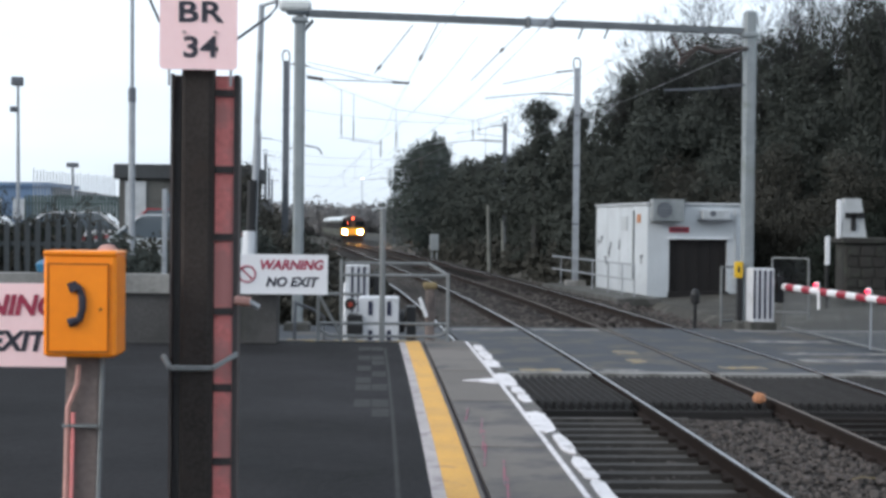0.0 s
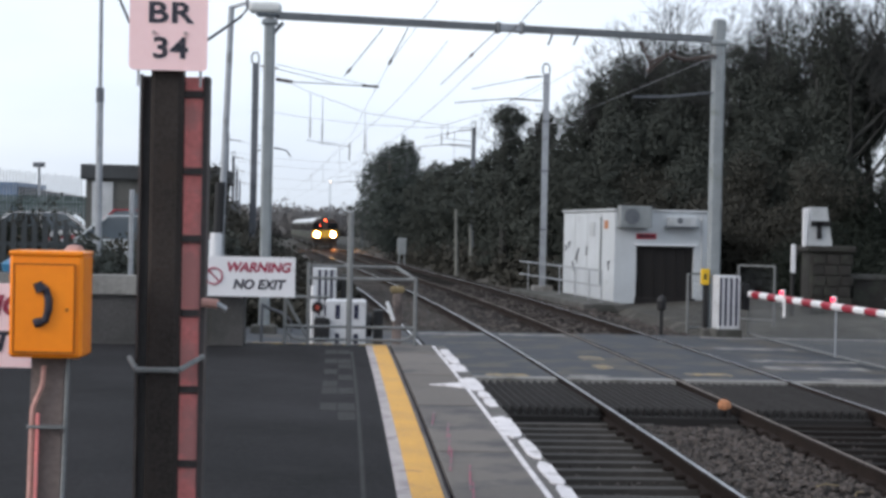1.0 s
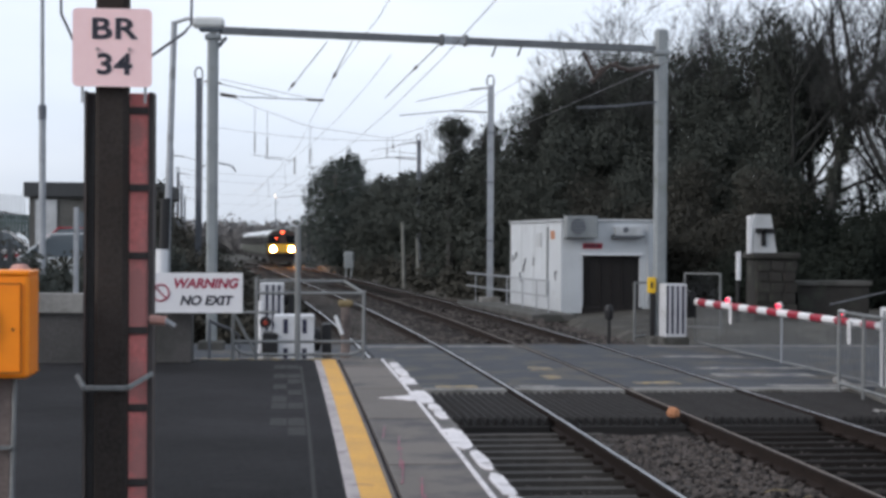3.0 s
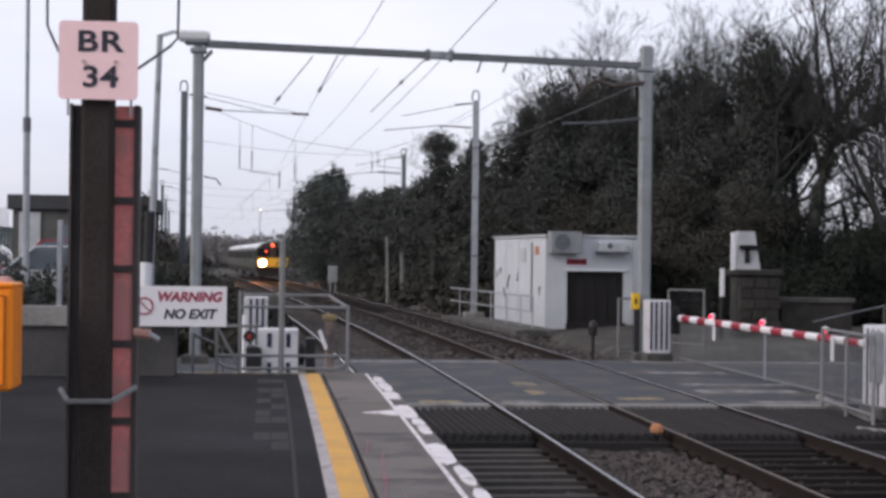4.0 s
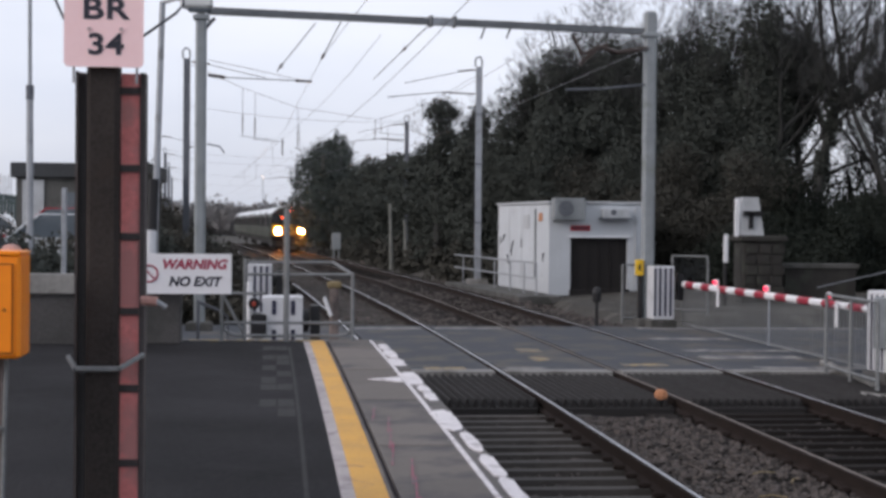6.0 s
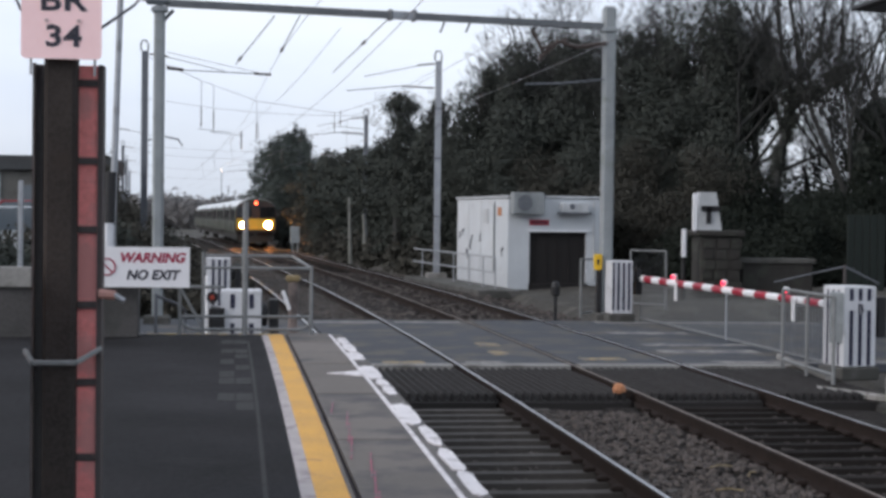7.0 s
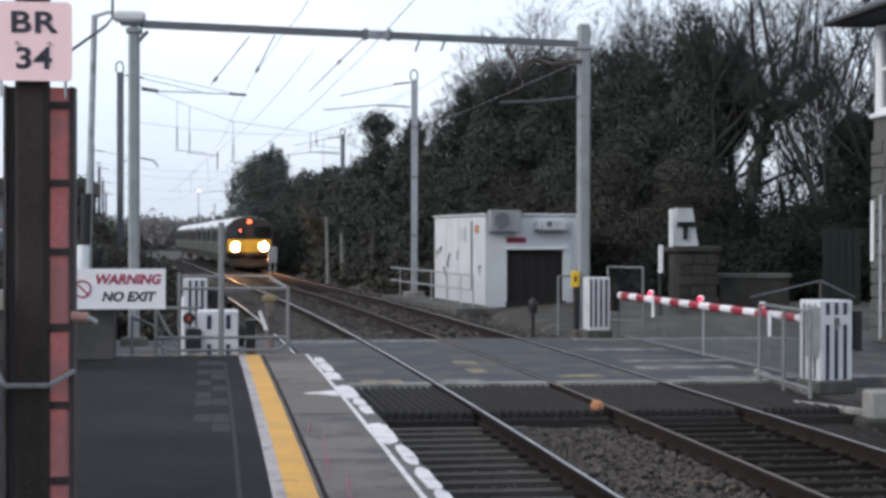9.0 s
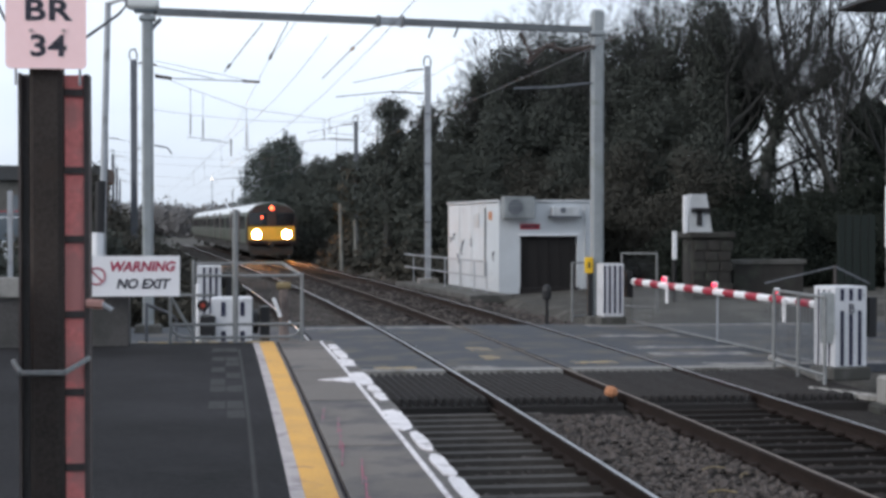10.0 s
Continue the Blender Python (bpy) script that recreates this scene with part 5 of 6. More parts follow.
for i in range(64):
    part("picket", PICK, None, pal, at=pose(-12.4 + 0.135 * i, 21.0, 0.22 if i % 2 else 0.19))
for z in (0.6, 1.75):
    part("rail", box((-8.1, 21.03, z), (8.8, 0.05, 0.06)), M_fence_dark, pal)
sec = thing("security_fence", "row of tall thin white security fence posts", "fence")
for i in range(29):
    part("post", box((-17.05 + 0.059 * i, 75 + 0.43 * i, 2.25), (0.04, 0.04, 4.3 if i % 3 else 4.45)), M_galv, sec)
part("mesh_rail", tube([(-17.05, 75, 3.1), (-15.4, 87, 3.1)], 0.025, 5), M_galv, sec)
green = thing("palisade_fence", "dull green steel palisade at the car park's end", "fence")
GREEN_PICK = box((0, 0, 1.85), (0.1, 0.03, 2.3), 0.01).mesh("picket", M_green_steel)
for i in range(30):
    part("picket", GREEN_PICK, None, green, at=pose(-14.4 + 0.128 * i, 62, 0.03 * (i % 2)))
for z in (1.2, 2.7):
    part("rail", box((-12.5, 62.05, z), (3.9, 0.05, 0.07)), M_green_steel, green)

# buildings on the station side
bld = thing("flat_roofed_building", "small grey flat-roofed building with a dark fascia", "building")
part("wall", box((-6.4, 50.3, 2.0), (3.9, 4.6, 3.2)), M_build, bld)
part("fascia", box((-6.4, 50.3, 3.55), (4.2, 4.9, 0.45), 0.03), M_build_dark, bld, "dark fascia")
part("window", box((-6.3, 47.98, 2.45), (1.3, 0.06, 0.9)), M_pane, bld)
part("notice", box((-7.85, 47.98, 2.6), (0.62, 0.06, 1.3)), M_hut_trim, bld)
ind = thing("industrial_building", "long low pale blue clad industrial building far away", "building")
part("wall", box((-38.5, 150, 2.7), (14.4, 12, 4.8)), M_blue_build, ind)
part("roof", box((-38.5, 150, 5.25), (14.8, 12.4, 0.35)), M_blue_build, ind)
part("wing", box((-28.6, 150, 2.0), (5.2, 10, 3.6)), M_hut_trim, ind, "pale lower wing")
part("wing_roof", Shape().prism([(-31.3, 3.8), (-25.8, 3.8), (-25.8, 4.2), (-31.3, 5.0)], 144.8, 155.2), M_build_dark, ind)
for i in range(6):
    part("panel", box((-45 + 2.2 * i, 143.95, 3.0), (1.2, 0.1, 1.9)), M_hut_trim, ind)


def car(at, paint, label, h=1.45, length=4.2, stripe=False):
    c = thing("parked_car" if h < 1.7 else "parked_van", label, "car" if h < 1.7 else "van", at=at)
    w = 0.84
    low = [(-length / 2, 0.35), (-length / 2, 0.75), (-length / 2 + 0.15, 0.85), (-length * 0.24, 0.93), (length * 0.45, 0.95), (length / 2, 0.85), (length / 2, 0.35)]
    body = Shape().prism(low, -w, w)
    part("body", body, paint, c)
    top = [(-length * 0.26, 0.92), (-length * 0.09, h - 0.04), (0.05, h), (length * 0.25, h), (length * 0.33, h - 0.06), (length * 0.45, 0.94)]
    part("cabin", Shape().prism(top, -w * 0.86, w * 0.86), M_pane, c, "reflecting windows")
    part("roof", box((length * 0.08, 0, h), (length * 0.36, w * 1.6, 0.05), 0.02), paint, c)
    for q in (-1, 1):
        part("pillar", tube([(-length * 0.26, q * w * 0.86, 0.92), (-length * 0.09, q * w * 0.86, h - 0.02)], 0.035, 5), paint, c)
        part("pillar", tube([(length * 0.12, q * w * 0.87, 0.92), (length * 0.12, q * w * 0.87, h - 0.02)], 0.03, 5), paint, c)
        part("pillar", tube([(length * 0.45, q * w * 0.86, 0.92), (length * 0.3, q * w * 0.86, h - 0.02)], 0.045, 5), paint, c)
        for x in (-length * 0.31, length * 0.31):
            wh = part("wheel", Shape().tube([(x, q * (w - 0.18), 0.31), (x, q * (w + 0.01), 0.31)], 0.31, 16), M_tyre, c)
            part("rim", Shape().tube([(x, q * w, 0.31), (x, q * (w + 0.02), 0.31)], 0.19, 12), M_galv, wh)
    return c


car(pose(-5.48, 37.0, 0.74, 0, 0, 4), M_car, "silver parked car behind the fence")
car(pose(-6.0, 41.5, 0.8, 0, 0, 2), M_van_red, "dark red parked car behind the silver car", 1.56, 4.4)
car(pose(-12.3, 44, 0.74, 0, 0, 2), M_white, "white parked car by the palisade fence", 1.42, 4.4)
car(pose(-10.9, 52, 0.8, 0, 0, 2), M_white, "white parked car in the far car park", 1.5, 4.6)
solid("blue_bag", Shape().lathe((0, 0, 0), [(0.05, 0), (0.2, 0.02), (0.22, 0.1), (0.12, 0.17), (0.03, 0.18)], 10), M_blue_bag, "blue plastic bundle on the wall coping", "bag", at=pose(-3.62, 17.05, 1.495))


# ---- trees ----
def leaves(name, blobs, n, size, material, seed, flat=0.55, shell=0.45):
    """A crown of n small leaf clumps in and round uneven blobs: (centre, radii)."""
    r = np.random.default_rng(seed)
    vol = np.array([(b[1][0] * b[1][1] * b[1][2]) ** 0.67 for b in blobs])
    pick = r.choice(len(blobs), n, p=vol / vol.sum())
    d = r.normal(size=(n, 3))
    d /= np.linalg.norm(d, axis=1)[:, None]
    c = np.array([b[0] for b in blobs], float)[pick]
    rad = np.array([b[1] for b in blobs], float)[pick]
    bump = np.zeros(n)
    for freq, amp in ((2.3, 0.34), (4.9, 0.26), (9.7, 0.2), (19.0, 0.12)):
        for _ in range(3):
            w = r.normal(size=3) * freq
            bump += amp * np.sin(d @ w + pick * r.uniform(0, 6) + r.uniform(0, 6))
    f = (shell + (1 - shell) * r.random(n) ** 0.5) * (1 + 0.42 * bump)
    p = c + d * rad * f[:, None]
    a = r.normal(size=(n, 3))
    a /= np.linalg.norm(a, axis=1)[:, None]
    b = np.cross(a, d + 0.5 * r.normal(size=(n, 3)))
    b /= np.linalg.norm(b, axis=1)[:, None] + 1e-6
    s = size * r.uniform(0.5, 1.4, n)[:, None]
    nrm = np.cross(a, b)
    v = np.stack([p - a * s, p + b * s * flat + nrm * s * 0.15, p + a * s, p - b * s * flat + nrm * s * 0.15], 1).reshape(-1, 3)
    me = bpy.data.meshes.new(name)
    me.vertices.add(4 * n)
    me.vertices.foreach_set("co", v.astype(np.float32).ravel())
    me.loops.add(4 * n)
    me.loops.foreach_set("vertex_index", np.arange(4 * n, dtype=np.int32))
    me.polygons.add(n)
    me.polygons.foreach_set("loop_start", np.arange(0, 4 * n, 4, dtype=np.int32))
    me.polygons.foreach_set("loop_total", np.full(n, 4, dtype=np.int32))
    me.materials.append(material)
    me.update(calc_edges=True)
    return me


def limbs(seed, base, height, spread, depth=6, r0=0.2, lean=(0, 0), up=0.25, first=0.3, kids=2.4):
    """A bare branching frame of tapering tubes, down to fine twigs."""
    r = random.Random(seed)
    s = Shape()

    def grow(p, d, length, rad, k):
        q = p + d * length * 0.5 + Vector((r.uniform(-1, 1), r.uniform(-1, 1), r.uniform(-0.5, 0.5))) * length * 0.08
        e = q + (d + Vector((r.uniform(-1, 1), r.uniform(-1, 1), r.uniform(-0.4, 0.9))) * 0.2).normalized() * length * 0.5
        s.tube([p, q, e], rad, 6 if k > 5 else 4 if k > 3 else 3, max(rad * 0.68, 0.005), caps=False)
        if k == 0:
            return
        n = int(kids + r.random()) + (1 if k >= depth - 1 else 0)
        for i in range(n):
            side = Vector((r.gauss(0, 1), r.gauss(0, 1), r.gauss(0, 0.5))).normalized()
            way = (d * 0.75 + side * spread * (1.25 if i > 1 else 0.9) + Vector((0, 0, up))).normalized()
            at = e if i < 2 else (q.lerp(e, r.uniform(0, 0.9)))
            grow(at, way, length * r.uniform(0.62, 0.84), max(rad * r.uniform(0.5, 0.66), 0.005), k - 1)

    grow(Vector(base), Vector((lean[0], lean[1], 1)).normalized(), height * first, r0, depth)
    return s


def ivy_tree(x, y, h, r, seed, label, n=9000, material=None, size=0.16, z0=0.3, twigs=True):
    t = thing("tree", label, "tree", "trees beside the line")
    rr = random.Random(seed)
    part("trunk", tube([(x, y, -0.2), (x + rr.uniform(-0.3, 0.3), y, h * 0.4), (x + rr.uniform(-0.4, 0.4), y, h * 0.8)], 0.22, 7, 0.08), M_bark, t)
    blobs = []
    for i in range(7):
        f = i / 6
        rad = r * (0.9 + 0.25 * math.sin(f * 3.1)) * (1 - 0.45 * f * f)
        blobs.append(((x + rr.uniform(-0.35, 0.35) * r, y + rr.uniform(-0.3, 0.3) * r, z0 + 0.4 + (h - z0 - 0.9) * f), (rad * rr.uniform(0.75, 1.1), rad * rr.uniform(0.7, 1.0), max(0.75, h * 0.13) * rr.uniform(0.9, 1.3))))
    part("crown", leaves("crown", blobs, n, size, material or M_ivy, seed), None, t)
    if twigs:
        part("twig_spray", limbs(seed + 50, (x, y, h * 0.62), h * 0.5, 0.6, 5, 0.05, up=0.25, first=0.26), M_bark, t)
    return t


I = "ivy-covered dark green tree behind the hut"
for k, (x, y, h, r) in enumerate(((8.6, 60, 7.5, 1.5), (9.6, 58, 8.0, 1.7), (11.4, 57, 8.2, 1.9), (13.0, 56, 8.3, 1.9), (14.2, 54.5, 8.5, 1.7), (15.5, 53.5, 9.4, 1.5), (12.2, 60, 8.5, 2.2), (22.0, 51.5, 6.4, 1.4), (23.6, 51, 6.8, 1.7), (16.5, 54, 8.9, 1.2), (14.8, 58, 8.7, 1.8), (10.4, 62, 8.3, 2.0))):
    ivy_tree(x, y, h, r, 100 + k, I, 46000, size=0.052)
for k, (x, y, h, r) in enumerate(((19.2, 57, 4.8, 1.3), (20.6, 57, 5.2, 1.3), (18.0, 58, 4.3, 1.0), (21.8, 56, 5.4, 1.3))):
    ivy_tree(x, y, h, r, 140 + k, "thin tangled thicket between the bare trees", 5500, M_leaf_shaded, 0.05, 0.0)
ivy_tree(17.6, 54.5, 8.7, 0.95, 130, I, 16000, size=0.062, z0=5.6)
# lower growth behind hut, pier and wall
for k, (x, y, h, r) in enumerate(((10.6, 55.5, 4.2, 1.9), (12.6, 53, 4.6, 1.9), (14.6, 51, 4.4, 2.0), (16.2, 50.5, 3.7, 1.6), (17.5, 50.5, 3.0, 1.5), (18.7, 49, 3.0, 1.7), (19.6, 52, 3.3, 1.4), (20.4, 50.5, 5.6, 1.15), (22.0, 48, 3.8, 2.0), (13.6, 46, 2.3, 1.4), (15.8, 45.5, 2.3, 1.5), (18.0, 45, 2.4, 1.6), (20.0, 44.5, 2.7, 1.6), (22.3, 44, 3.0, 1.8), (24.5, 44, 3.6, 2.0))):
    # all but the first three shrubs get the colour darkened for shade
    ivy_tree(x, y, h, r, 150 + k, "dark rounded evergreen shrub beyond the crossing", 26000, M_leaf_shaded if k > 2 else M_hedge, 0.05, 0.0, False)
# smaller trees along the line
for k, (x, y, h, r) in enumerate(((7.6, 68, 6.8, 1.2), (7.6, 74, 5.6, 1.6), (6.9, 80, 5.9, 1.5), (6.6, 88, 5.8, 1.6), (5.8, 95, 6.0, 1.6), (5.1, 102, 5.7, 1.6), (4.4, 108, 6.3, 1.7), (8.6, 70, 5.0, 1.8), (8.2, 64, 5.0, 1.4))):
    ivy_tree(x, y, h, r, 200 + k, "dark green hedgerow tree beside the line", 24000, M_ivy, 0.085)
big = thing("tree", "broad dark cypress with a pointed top", "tree", "trees beside the line")
part("trunk", tube([(2.2, 115, -0.2), (2.3, 115, 6.5)], 0.3, 7, 0.1), M_bark, big)
part("crown", leaves("crown", [((2.0, 115, 2.0), (2.3, 2.0, 2.3)), ((1.8, 115, 4.4), (2.2, 2.0, 2.0)), ((2.4, 115, 5.9), (2.0, 1.7, 1.5)), ((1.3, 115, 6.0), (1.5, 1.2, 1.2)), ((1.9, 115, 6.9), (1.3, 1.2, 0.9)), ((3.0, 115, 6.9), (1.2, 1.2, 1.0)), ((2.75, 115, 7.9), (0.35, 0.35, 0.8)), ((2.3, 115, 7.6), (0.3, 0.3, 0.7)), ((3.25, 115, 7.7), (0.3, 0.3, 0.7)), ((3.8, 116, 3.4), (1.6, 1.5, 2.9))], 42000, 0.09, M_conifer, 301), None, big)
snag = thing("tree", "ivy-clad leaning trunk with a bushy flat head", "tree", "trees beside the line")
part("trunk", tube([(6.4, 72, -0.2), (6.35, 72, 4), (6.45, 72, 7.3)], 0.25, 7, 0.1), M_bark, snag)
part("crown", leaves("crown", [((6.5, 72, 7.35), (0.62, 0.6, 0.4)), ((6.1, 72, 7.1), (0.42, 0.4, 0.28)), ((7.0, 72, 7.0), (0.38, 0.4, 0.3)), ((6.45, 72, 6.5), (0.6, 0.5, 0.8)), ((6.75, 72, 5.9), (0.55, 0.5, 0.6)), ((7.1, 72, 5.7), (0.35, 0.35, 0.4)), ((6.55, 72, 5.4), (0.6, 0.6, 0.8)), ((6.6, 72, 4.2), (1.0, 1.0, 1.0)), ((7.0, 72, 2.6), (1.4, 1.2, 1.7))], 16000, 0.065, M_ivy, 302), None, snag)
part("twig_spray", limbs(303, (6.7, 72, 4.6), 3.6, 0.8, 6, 0.05), M_bark, snag)
# bare trees
for k, (x, y, h, r0, lean) in enumerate(((16.0, 53, 14.0, 0.28, (-0.03, 0)), (13.2, 63, 13.6, 0.24, (-0.06, 0)), (15.4, 60, 13.0, 0.26, (0.02, 0)), (20.9, 52, 13.0, 0.28, (-0.04, 0)), (10.9, 66, 9.6, 0.2, (0.05, 0)), (14.4, 60, 13.2, 0.22, (0.03, 0)), (22.4, 51, 13, 0.26, (-0.1, 0)), (24.0, 60, 11, 0.24, (0, 0)), (13.2, 57, 12.6, 0.2, (0.03, 0)), (9.4, 60, 9.0, 0.16, (-0.08, 0)), (14.6, 55.5, 12.6, 0.2, (0.0, 0)), (17.0, 57, 13.5, 0.22, (0.03, 0)), (12.2, 60, 12.0, 0.18, (0.0, 0)), (22.6, 60, 10.5, 0.16, (0.0, 0)), (11.6, 58, 12.2, 0.18, (-0.04, 0)))):
    t = thing("tree", "bare winter tree with fine dark twigs", "tree", "bare winter trees")
    part("trunk", tube([(x, y, -0.2), (x + lean[0] * h * 0.12, y, h * 0.12), (x + lean[0] * h * 0.2, y, h * 0.2)], r0 * 0.72, 8, r0 * 0.5), M_bark, t)
    part("limb_frame", limbs(400 + k, (x, y, -0.1), h, 0.55, 8, r0 * 0.62, lean, 0.16, 0.235, 2.5), M_bark, t)


def old_tree(y, trunk, r0, boughs, ivy, seed, label):
    """A crooked trunk with long boughs, each breaking into twigs, and clumps of ivy on the wood: points are (x, z)."""
    t = thing("tree", label, "tree", "bare winter trees")
    part("trunk", tube([(x, y, z) for x, z in trunk], r0, 8, r0 * 0.6), M_bark, t)
    for k, line in enumerate(boughs):
        pts = [Vector((x, y + 0.5 * math.sin(k * 2.1) * i, z)) for i, (x, z) in enumerate(line)]
        limb = part("bough", tube(pts, r0 * 0.55, 6, 0.05), M_bark, t)
        for i in range(1, len(pts)):
            d = (pts[i] - pts[i - 1]).normalized()
            part("twig_spray", limbs(seed + 10 * k + i, pts[i], 4.6, 0.5, 5, 0.045, (d.x * 1.2, 0.2 * math.sin(i + k)), 0.2, 0.22, 2.2), M_bark, limb)
            if (i + k) % 2:
                continue
            part("twig_spray", limbs(seed + 100 + 10 * k + i, pts[i - 1].lerp(pts[i], 0.5), 3.4, 0.6, 4, 0.03, (d.x - 0.8 * (-1) ** i, 0), 0.15, 0.22, 2.2), M_bark, limb)
    part("ivy", leaves("ivy", [((x, y, z), (rx, 0.35, rz)) for x, z, rx, rz in ivy], 9000, 0.055, M_ivy, seed + 5), None, t)


old_tree(52.0, [(17.45, -0.1), (17.45, 3.2), (17.7, 4.8), (18.05, 6.05), (18.25, 6.7)], 0.2,
         [[(18.1, 6.3), (18.8, 6.4), (19.5, 6.9), (19.75, 8.1), (19.7, 9.4)], [(18.25, 6.7), (18.4, 7.6), (18.3, 8.9), (18.2, 10.2)], [(18.1, 6.2), (17.6, 7.0), (17.25, 8.2), (17.0, 9.6)], [(18.3, 6.9), (18.9, 7.9), (19.1, 9.3)]],
         [(17.45, 2.6, 0.3, 0.9), (17.55, 4.2, 0.25, 0.7), (17.85, 5.4, 0.3, 0.6), (18.1, 6.4, 0.5, 0.5), (18.6, 6.5, 0.4, 0.3), (17.7, 7.0, 0.4, 0.4), (19.5, 7.0, 0.3, 0.4)], 700,
         "crooked bare tree with ivy on its forked trunk")
old_tree(50.5, [(19.5, -0.1), (19.35, 3.0), (18.8, 4.4), (18.2, 5.6)], 0.13,
         [[(19.35, 3.0), (19.7, 4.4), (20.2, 5.9), (20.6, 7.4), (21.1, 8.8)], [(18.5, 5.0), (18.25, 5.9), (18.3, 7.2)], [(19.5, 3.6), (19.3, 5.2), (19.6, 6.8), (20.1, 8.6)]],
         [(19.4, 2.2, 0.4, 0.9), (19.8, 4.3, 0.4, 0.6), (20.3, 5.6, 0.5, 0.6)], 800,
         "leaning bare tree with ivy about its foot")
for k, (x, y) in enumerate(((4.5, 76), (5.3, 77.5), (6.45, 73))):
    solid("tree_stump", tube([(x, y, -0.2), (x - 0.05, y, 1.4), (x - 0.1, y, 3.0 - 0.8 * k)], 0.11, 6, 0.07), M_pale_bark, "pale bleached dead trunk on the bank", "dead tree", group="dead trunks")
# station side shrubs and the far distance
for k, (x, y, h, r) in enumerate(((-4.6, 46, 3.4, 0.9), (-5.2, 48, 3.6, 0.8), (-3.4, 58, 1.2, 1.0), (-4.3, 60, 1.3, 1.0), (-19, 58, 3.4, 1.8), (-15.9, 60, 3.4, 1.3), (-2.6, 40, 1.6, 1.0), (-3.6, 38, 1.7, 1.1), (-6.4, 30, 1.9, 1.2), (-8.6, 30, 1.7, 1.2), (-4.9, 26, 1.6, 1.0), (-5.4, 30, 1.5, 1.0), (-4.4, 30, 1.5, 1.0), (-4.0, 27, 1.35, 0.9), (-9.4, 23.6, 1.4, 0.9))):
    ivy_tree(x, y, h, r, 500 + k, "dark evergreen bush on the station side", 9000, M_ivy if k % 3 else M_hedge, 0.06, 0.0, False)
hedge_blobs = [((-12.2 + 0.42 * i, 22.3, 1.25), (0.55, 0.35, 0.92 + 0.04 * math.sin(2.4 * i))) for i in range(19)]
hedge = solid("clipped_hedge", leaves("clipped_hedge", hedge_blobs, 90000, 0.028, M_hedge, 604, shell=0.7), None, "dark clipped hedge behind the palisade fence", "hedge", "stuff")
# plain box added inside the leaves, in the shade-dark colour, to close gaps
part("dark_hedge_core", box((-8.45, 22.35, 1.0), (8.0, 0.3, 1.94), 0.1), M_leaf_shaded, hedge)
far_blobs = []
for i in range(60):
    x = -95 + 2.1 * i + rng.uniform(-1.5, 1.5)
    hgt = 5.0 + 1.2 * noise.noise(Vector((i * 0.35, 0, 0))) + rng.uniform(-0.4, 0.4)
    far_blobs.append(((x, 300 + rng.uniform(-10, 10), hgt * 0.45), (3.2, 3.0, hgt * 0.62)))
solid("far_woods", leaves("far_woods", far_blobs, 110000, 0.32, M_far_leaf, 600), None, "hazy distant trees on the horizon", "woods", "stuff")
mid_blobs = [((-10 - 0.35 * i + rng.uniform(-1, 1), 110 + 4.0 * i, 1.0), (2.0, 2.2, 1.6 + rng.uniform(0, 1.0))) for i in range(22)]
solid("line_side_scrub", leaves("line_side_scrub", mid_blobs, 36000, 0.15, M_hedge, 601), None, "brown scrub along the station side of the line", "scrub", "stuff")
bank_blobs = [((9.2 + bend(y) + rng.uniform(-0.3, 0.9), y, 0.1), (0.9, 1.0, 0.6 + rng.uniform(0, 0.5))) for y in np.arange(56, 125, 1.3)]
solid("bank_undergrowth", leaves("bank_undergrowth", bank_blobs, 20000, 0.15, M_hedge, 602), None, "brown undergrowth on the bank beside the track", "undergrowth", "stuff")
wall_blobs = [((-0.9 + 0.0 * i - rng.uniform(0, 2.2), 34.5 + 0.9 * i, 0.1), (0.8, 0.8, 0.55)) for i in range(16)]
solid("verge_scrub", leaves("verge_scrub", wall_blobs, 7000, 0.12, M_hedge, 603), None, "low brown scrub beside the portal foot", "scrub", "stuff")


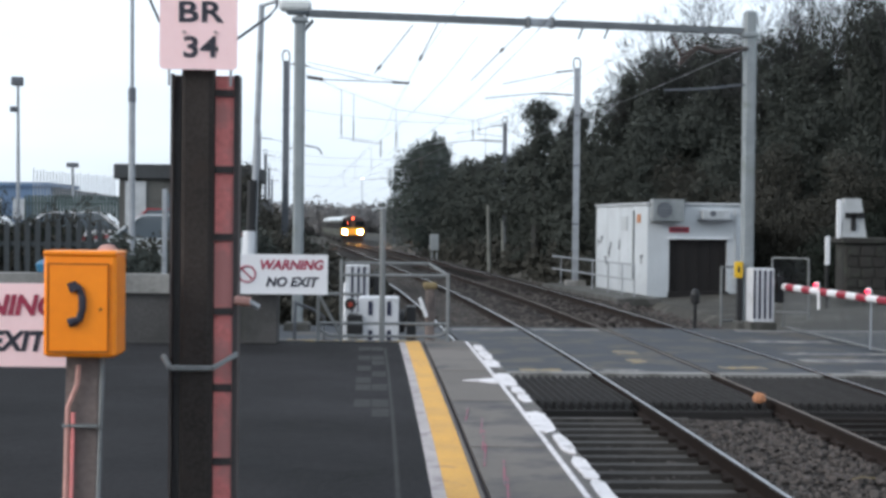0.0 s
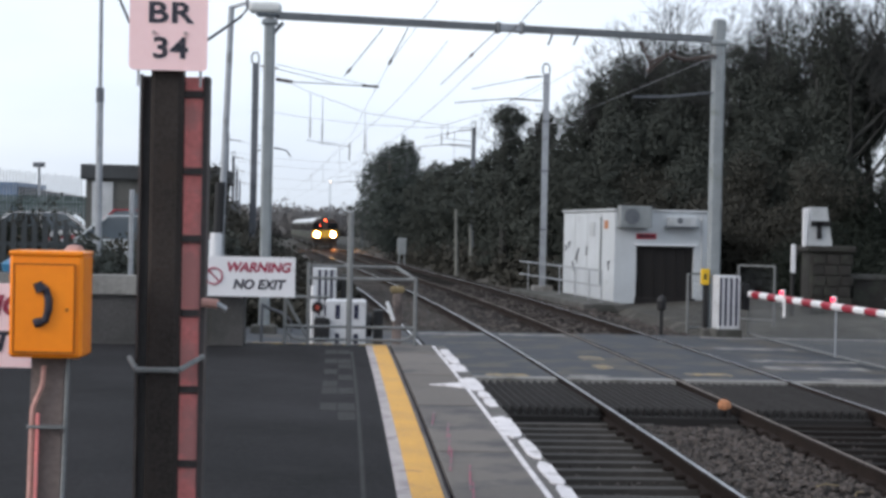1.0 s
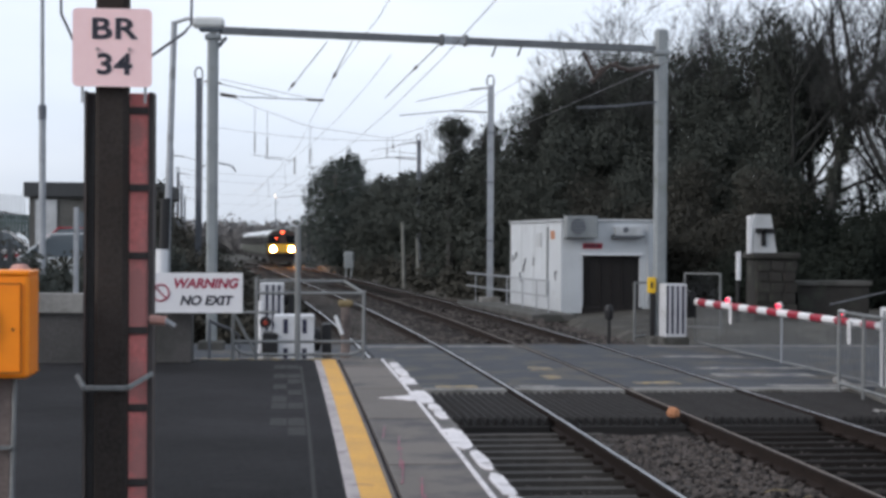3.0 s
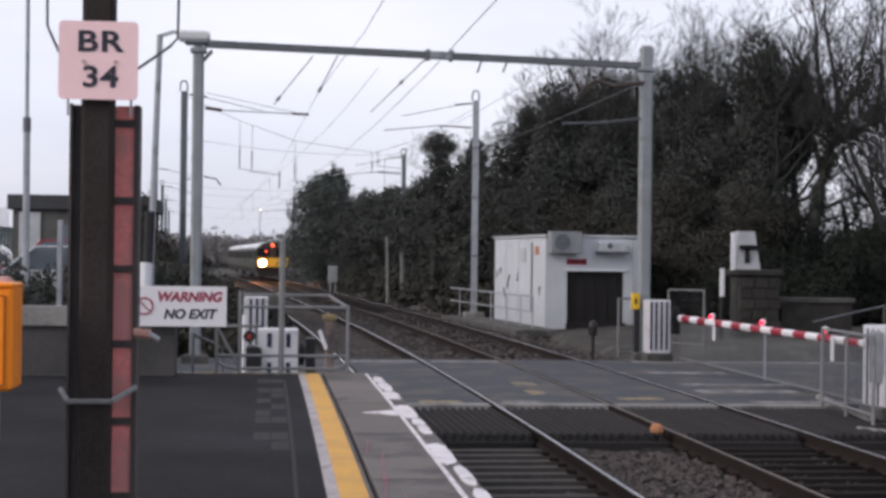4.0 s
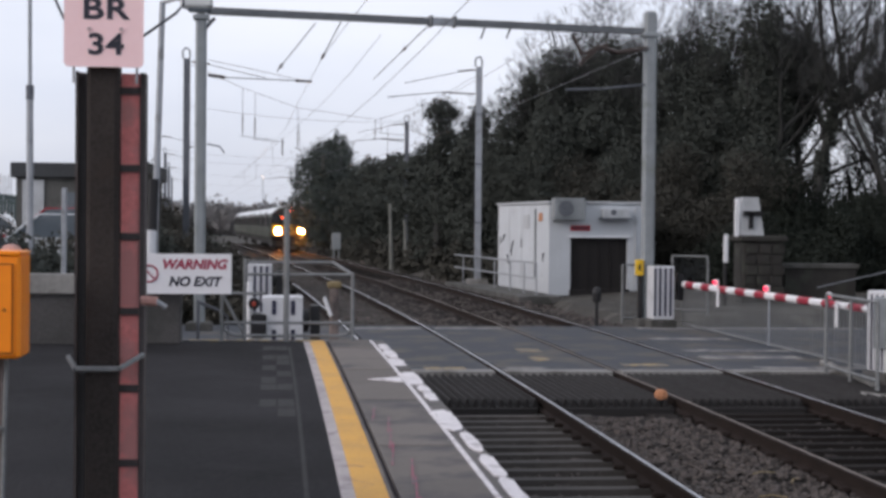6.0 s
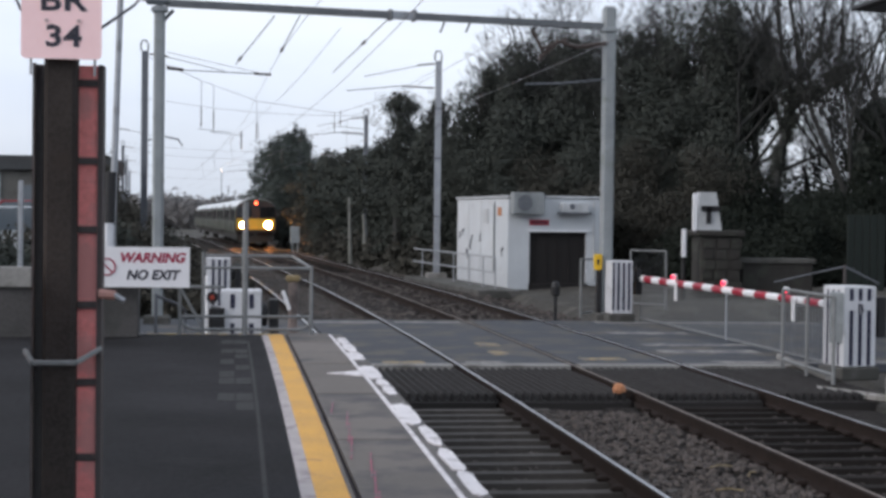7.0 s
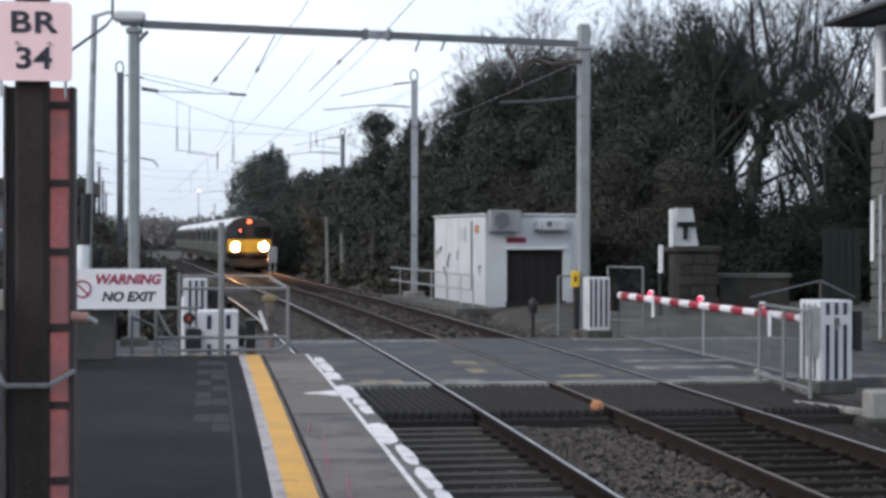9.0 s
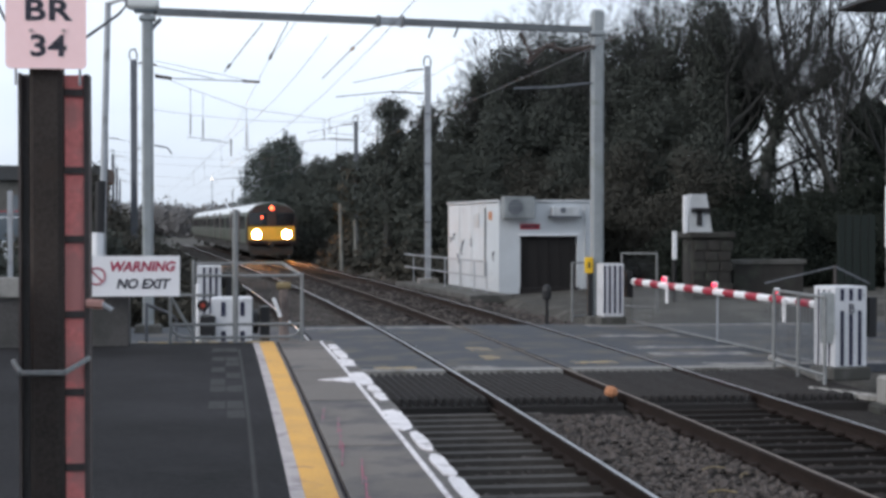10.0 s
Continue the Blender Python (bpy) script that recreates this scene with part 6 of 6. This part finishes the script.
# ---- train ----
train = thing("train", "electric train with bright headlights and a yellow front", "train")
W, H = 1.42, 3.22
SECTION = [(-W, 0.95), (-W - 0.02, 1.6), (-W + 0.03, 2.4), (-W + 0.16, 2.75), (-0.85, 3.08), (-0.3, H), (0.3, H), (0.85, 3.08), (W - 0.16, 2.75), (W - 0.03, 2.4), (W + 0.02, 1.6), (W, 0.95)]
ROOF = [(-W + 0.10, 2.7), (-0.86, 3.10), (-0.3, H + 0.02), (0.3, H + 0.02), (0.86, 3.10), (W - 0.10, 2.7), (W - 0.2, 2.66), (-W + 0.2, 2.66)]
for c in range(4):
    y0 = 0.25 + 20.4 * c
    body = part("carriage", Shape().prism(SECTION, y0, y0 + 20.0), M_train_body, train)
    part("roof", Shape().prism(ROOF, y0 + 0.02, y0 + 19.98), M_train_roof, train, "pale roof")
    part("underframe", box((0, y0 + 10, 0.72), (2.5, 19.2, 0.5), 0.05), M_under, train)
    for q in (-1, 1):
        for i in range(9):
            part("window", box((q * (W + 0.0), y0 + 1.6 + 2.1 * i, 2.1), (0.06, 1.3, 0.75), 0.02), M_train_glass, body)
        for i in (5.6, 13.8):
            part("door", box((q * (W + 0.012), y0 + i, 1.9), (0.05, 1.2, 1.85), 0.02), M_train_yellow if q > 2 else M_train_dark, body)
    for yb in (2.8, 17.2):
        for ax in (-1.1, 1.1):
            part("wheelset", Shape().tube([(-0.87, y0 + yb + ax, 0.42), (-0.74, y0 + yb + ax, 0.42)], 0.42, 18).tube([(0.74, y0 + yb + ax, 0.42), (0.87, y0 + yb + ax, 0.42)], 0.42, 18).tube([(-0.74, y0 + yb + ax, 0.42), (0.74, y0 + yb + ax, 0.42)], 0.08, 8), M_under, train)
nose = part("cab_front", Shape().prism([(-W + 0.04, 0.95), (-W + 0.04, 2.35), (-W + 0.2, 2.75), (-0.85, 3.05), (0.85, 3.05), (W - 0.2, 2.75), (W - 0.04, 2.35), (W - 0.04, 0.95)], 0, 0.25), M_train_dark, train, "dark cab front")
part("yellow_panel", box((0, -0.012, 1.5), (2.6, 0.05, 0.75), 0.03), M_train_yellow, nose, "yellow warning panel")
part("windscreen", box((-0.78, -0.02, 2.32), (1.0, 0.05, 0.7), 0.04), M_train_glass, nose)
part("windscreen", box((0.78, -0.02, 2.32), (1.0, 0.05, 0.7), 0.04), M_train_glass, nose)
part("centre_door", box((0, -0.02, 2.4), (0.5, 0.05, 1.0), 0.03), M_train_dark, nose)
for x in (-0.84, 0.84):
    hl = part("headlight_housing", Shape().tube([(x, -0.07, 1.44), (x, 0.0, 1.44)], 0.29, 18), M_galv, nose)
    # lens drawn oversize, so the disc takes in the lamp's glow
    part("headlight_lens", Shape().tube([(x, -0.085, 1.44), (x, -0.072, 1.44)], 0.225, 18), M_head, hl, "lit warm headlight")
part("marker_light", Shape().tube([(0, -0.06, 2.93), (0, 0.0, 2.93)], 0.10, 12), M_marker, nose, "red marker light")
part("marker_light", Shape().tube([(-0.55, -0.06, 2.4), (-0.55, -0.03, 2.4)], 0.05, 12), M_marker, nose, "red lamp in the cab")
part("coupler", Shape().tube([(0, -0.45, 0.9), (0, 0.1, 0.9)], 0.14, 10), M_under, nose)
part("snow_guard", box((0, 0.05, 0.5), (2.4, 0.12, 0.45), 0.04), M_under, nose)
part("pantograph", tube([(0, 34, 3.2), (0, 35.2, 4.1), (0, 34.2, 4.68)], 0.04, 6), M_under, train)

FAR_CENTRE = 5.59


def train_at(t):
    d = 176.0 - 11.74 * t + 0.308 * t * t
    return (t, pose(FAR_CENTRE + bend(d), d, dip(d), 0, 0, math.degrees(heading(d))))


def motions():
    walk(train, [train_at(0.5 * i) for i in range(21)])


motions()
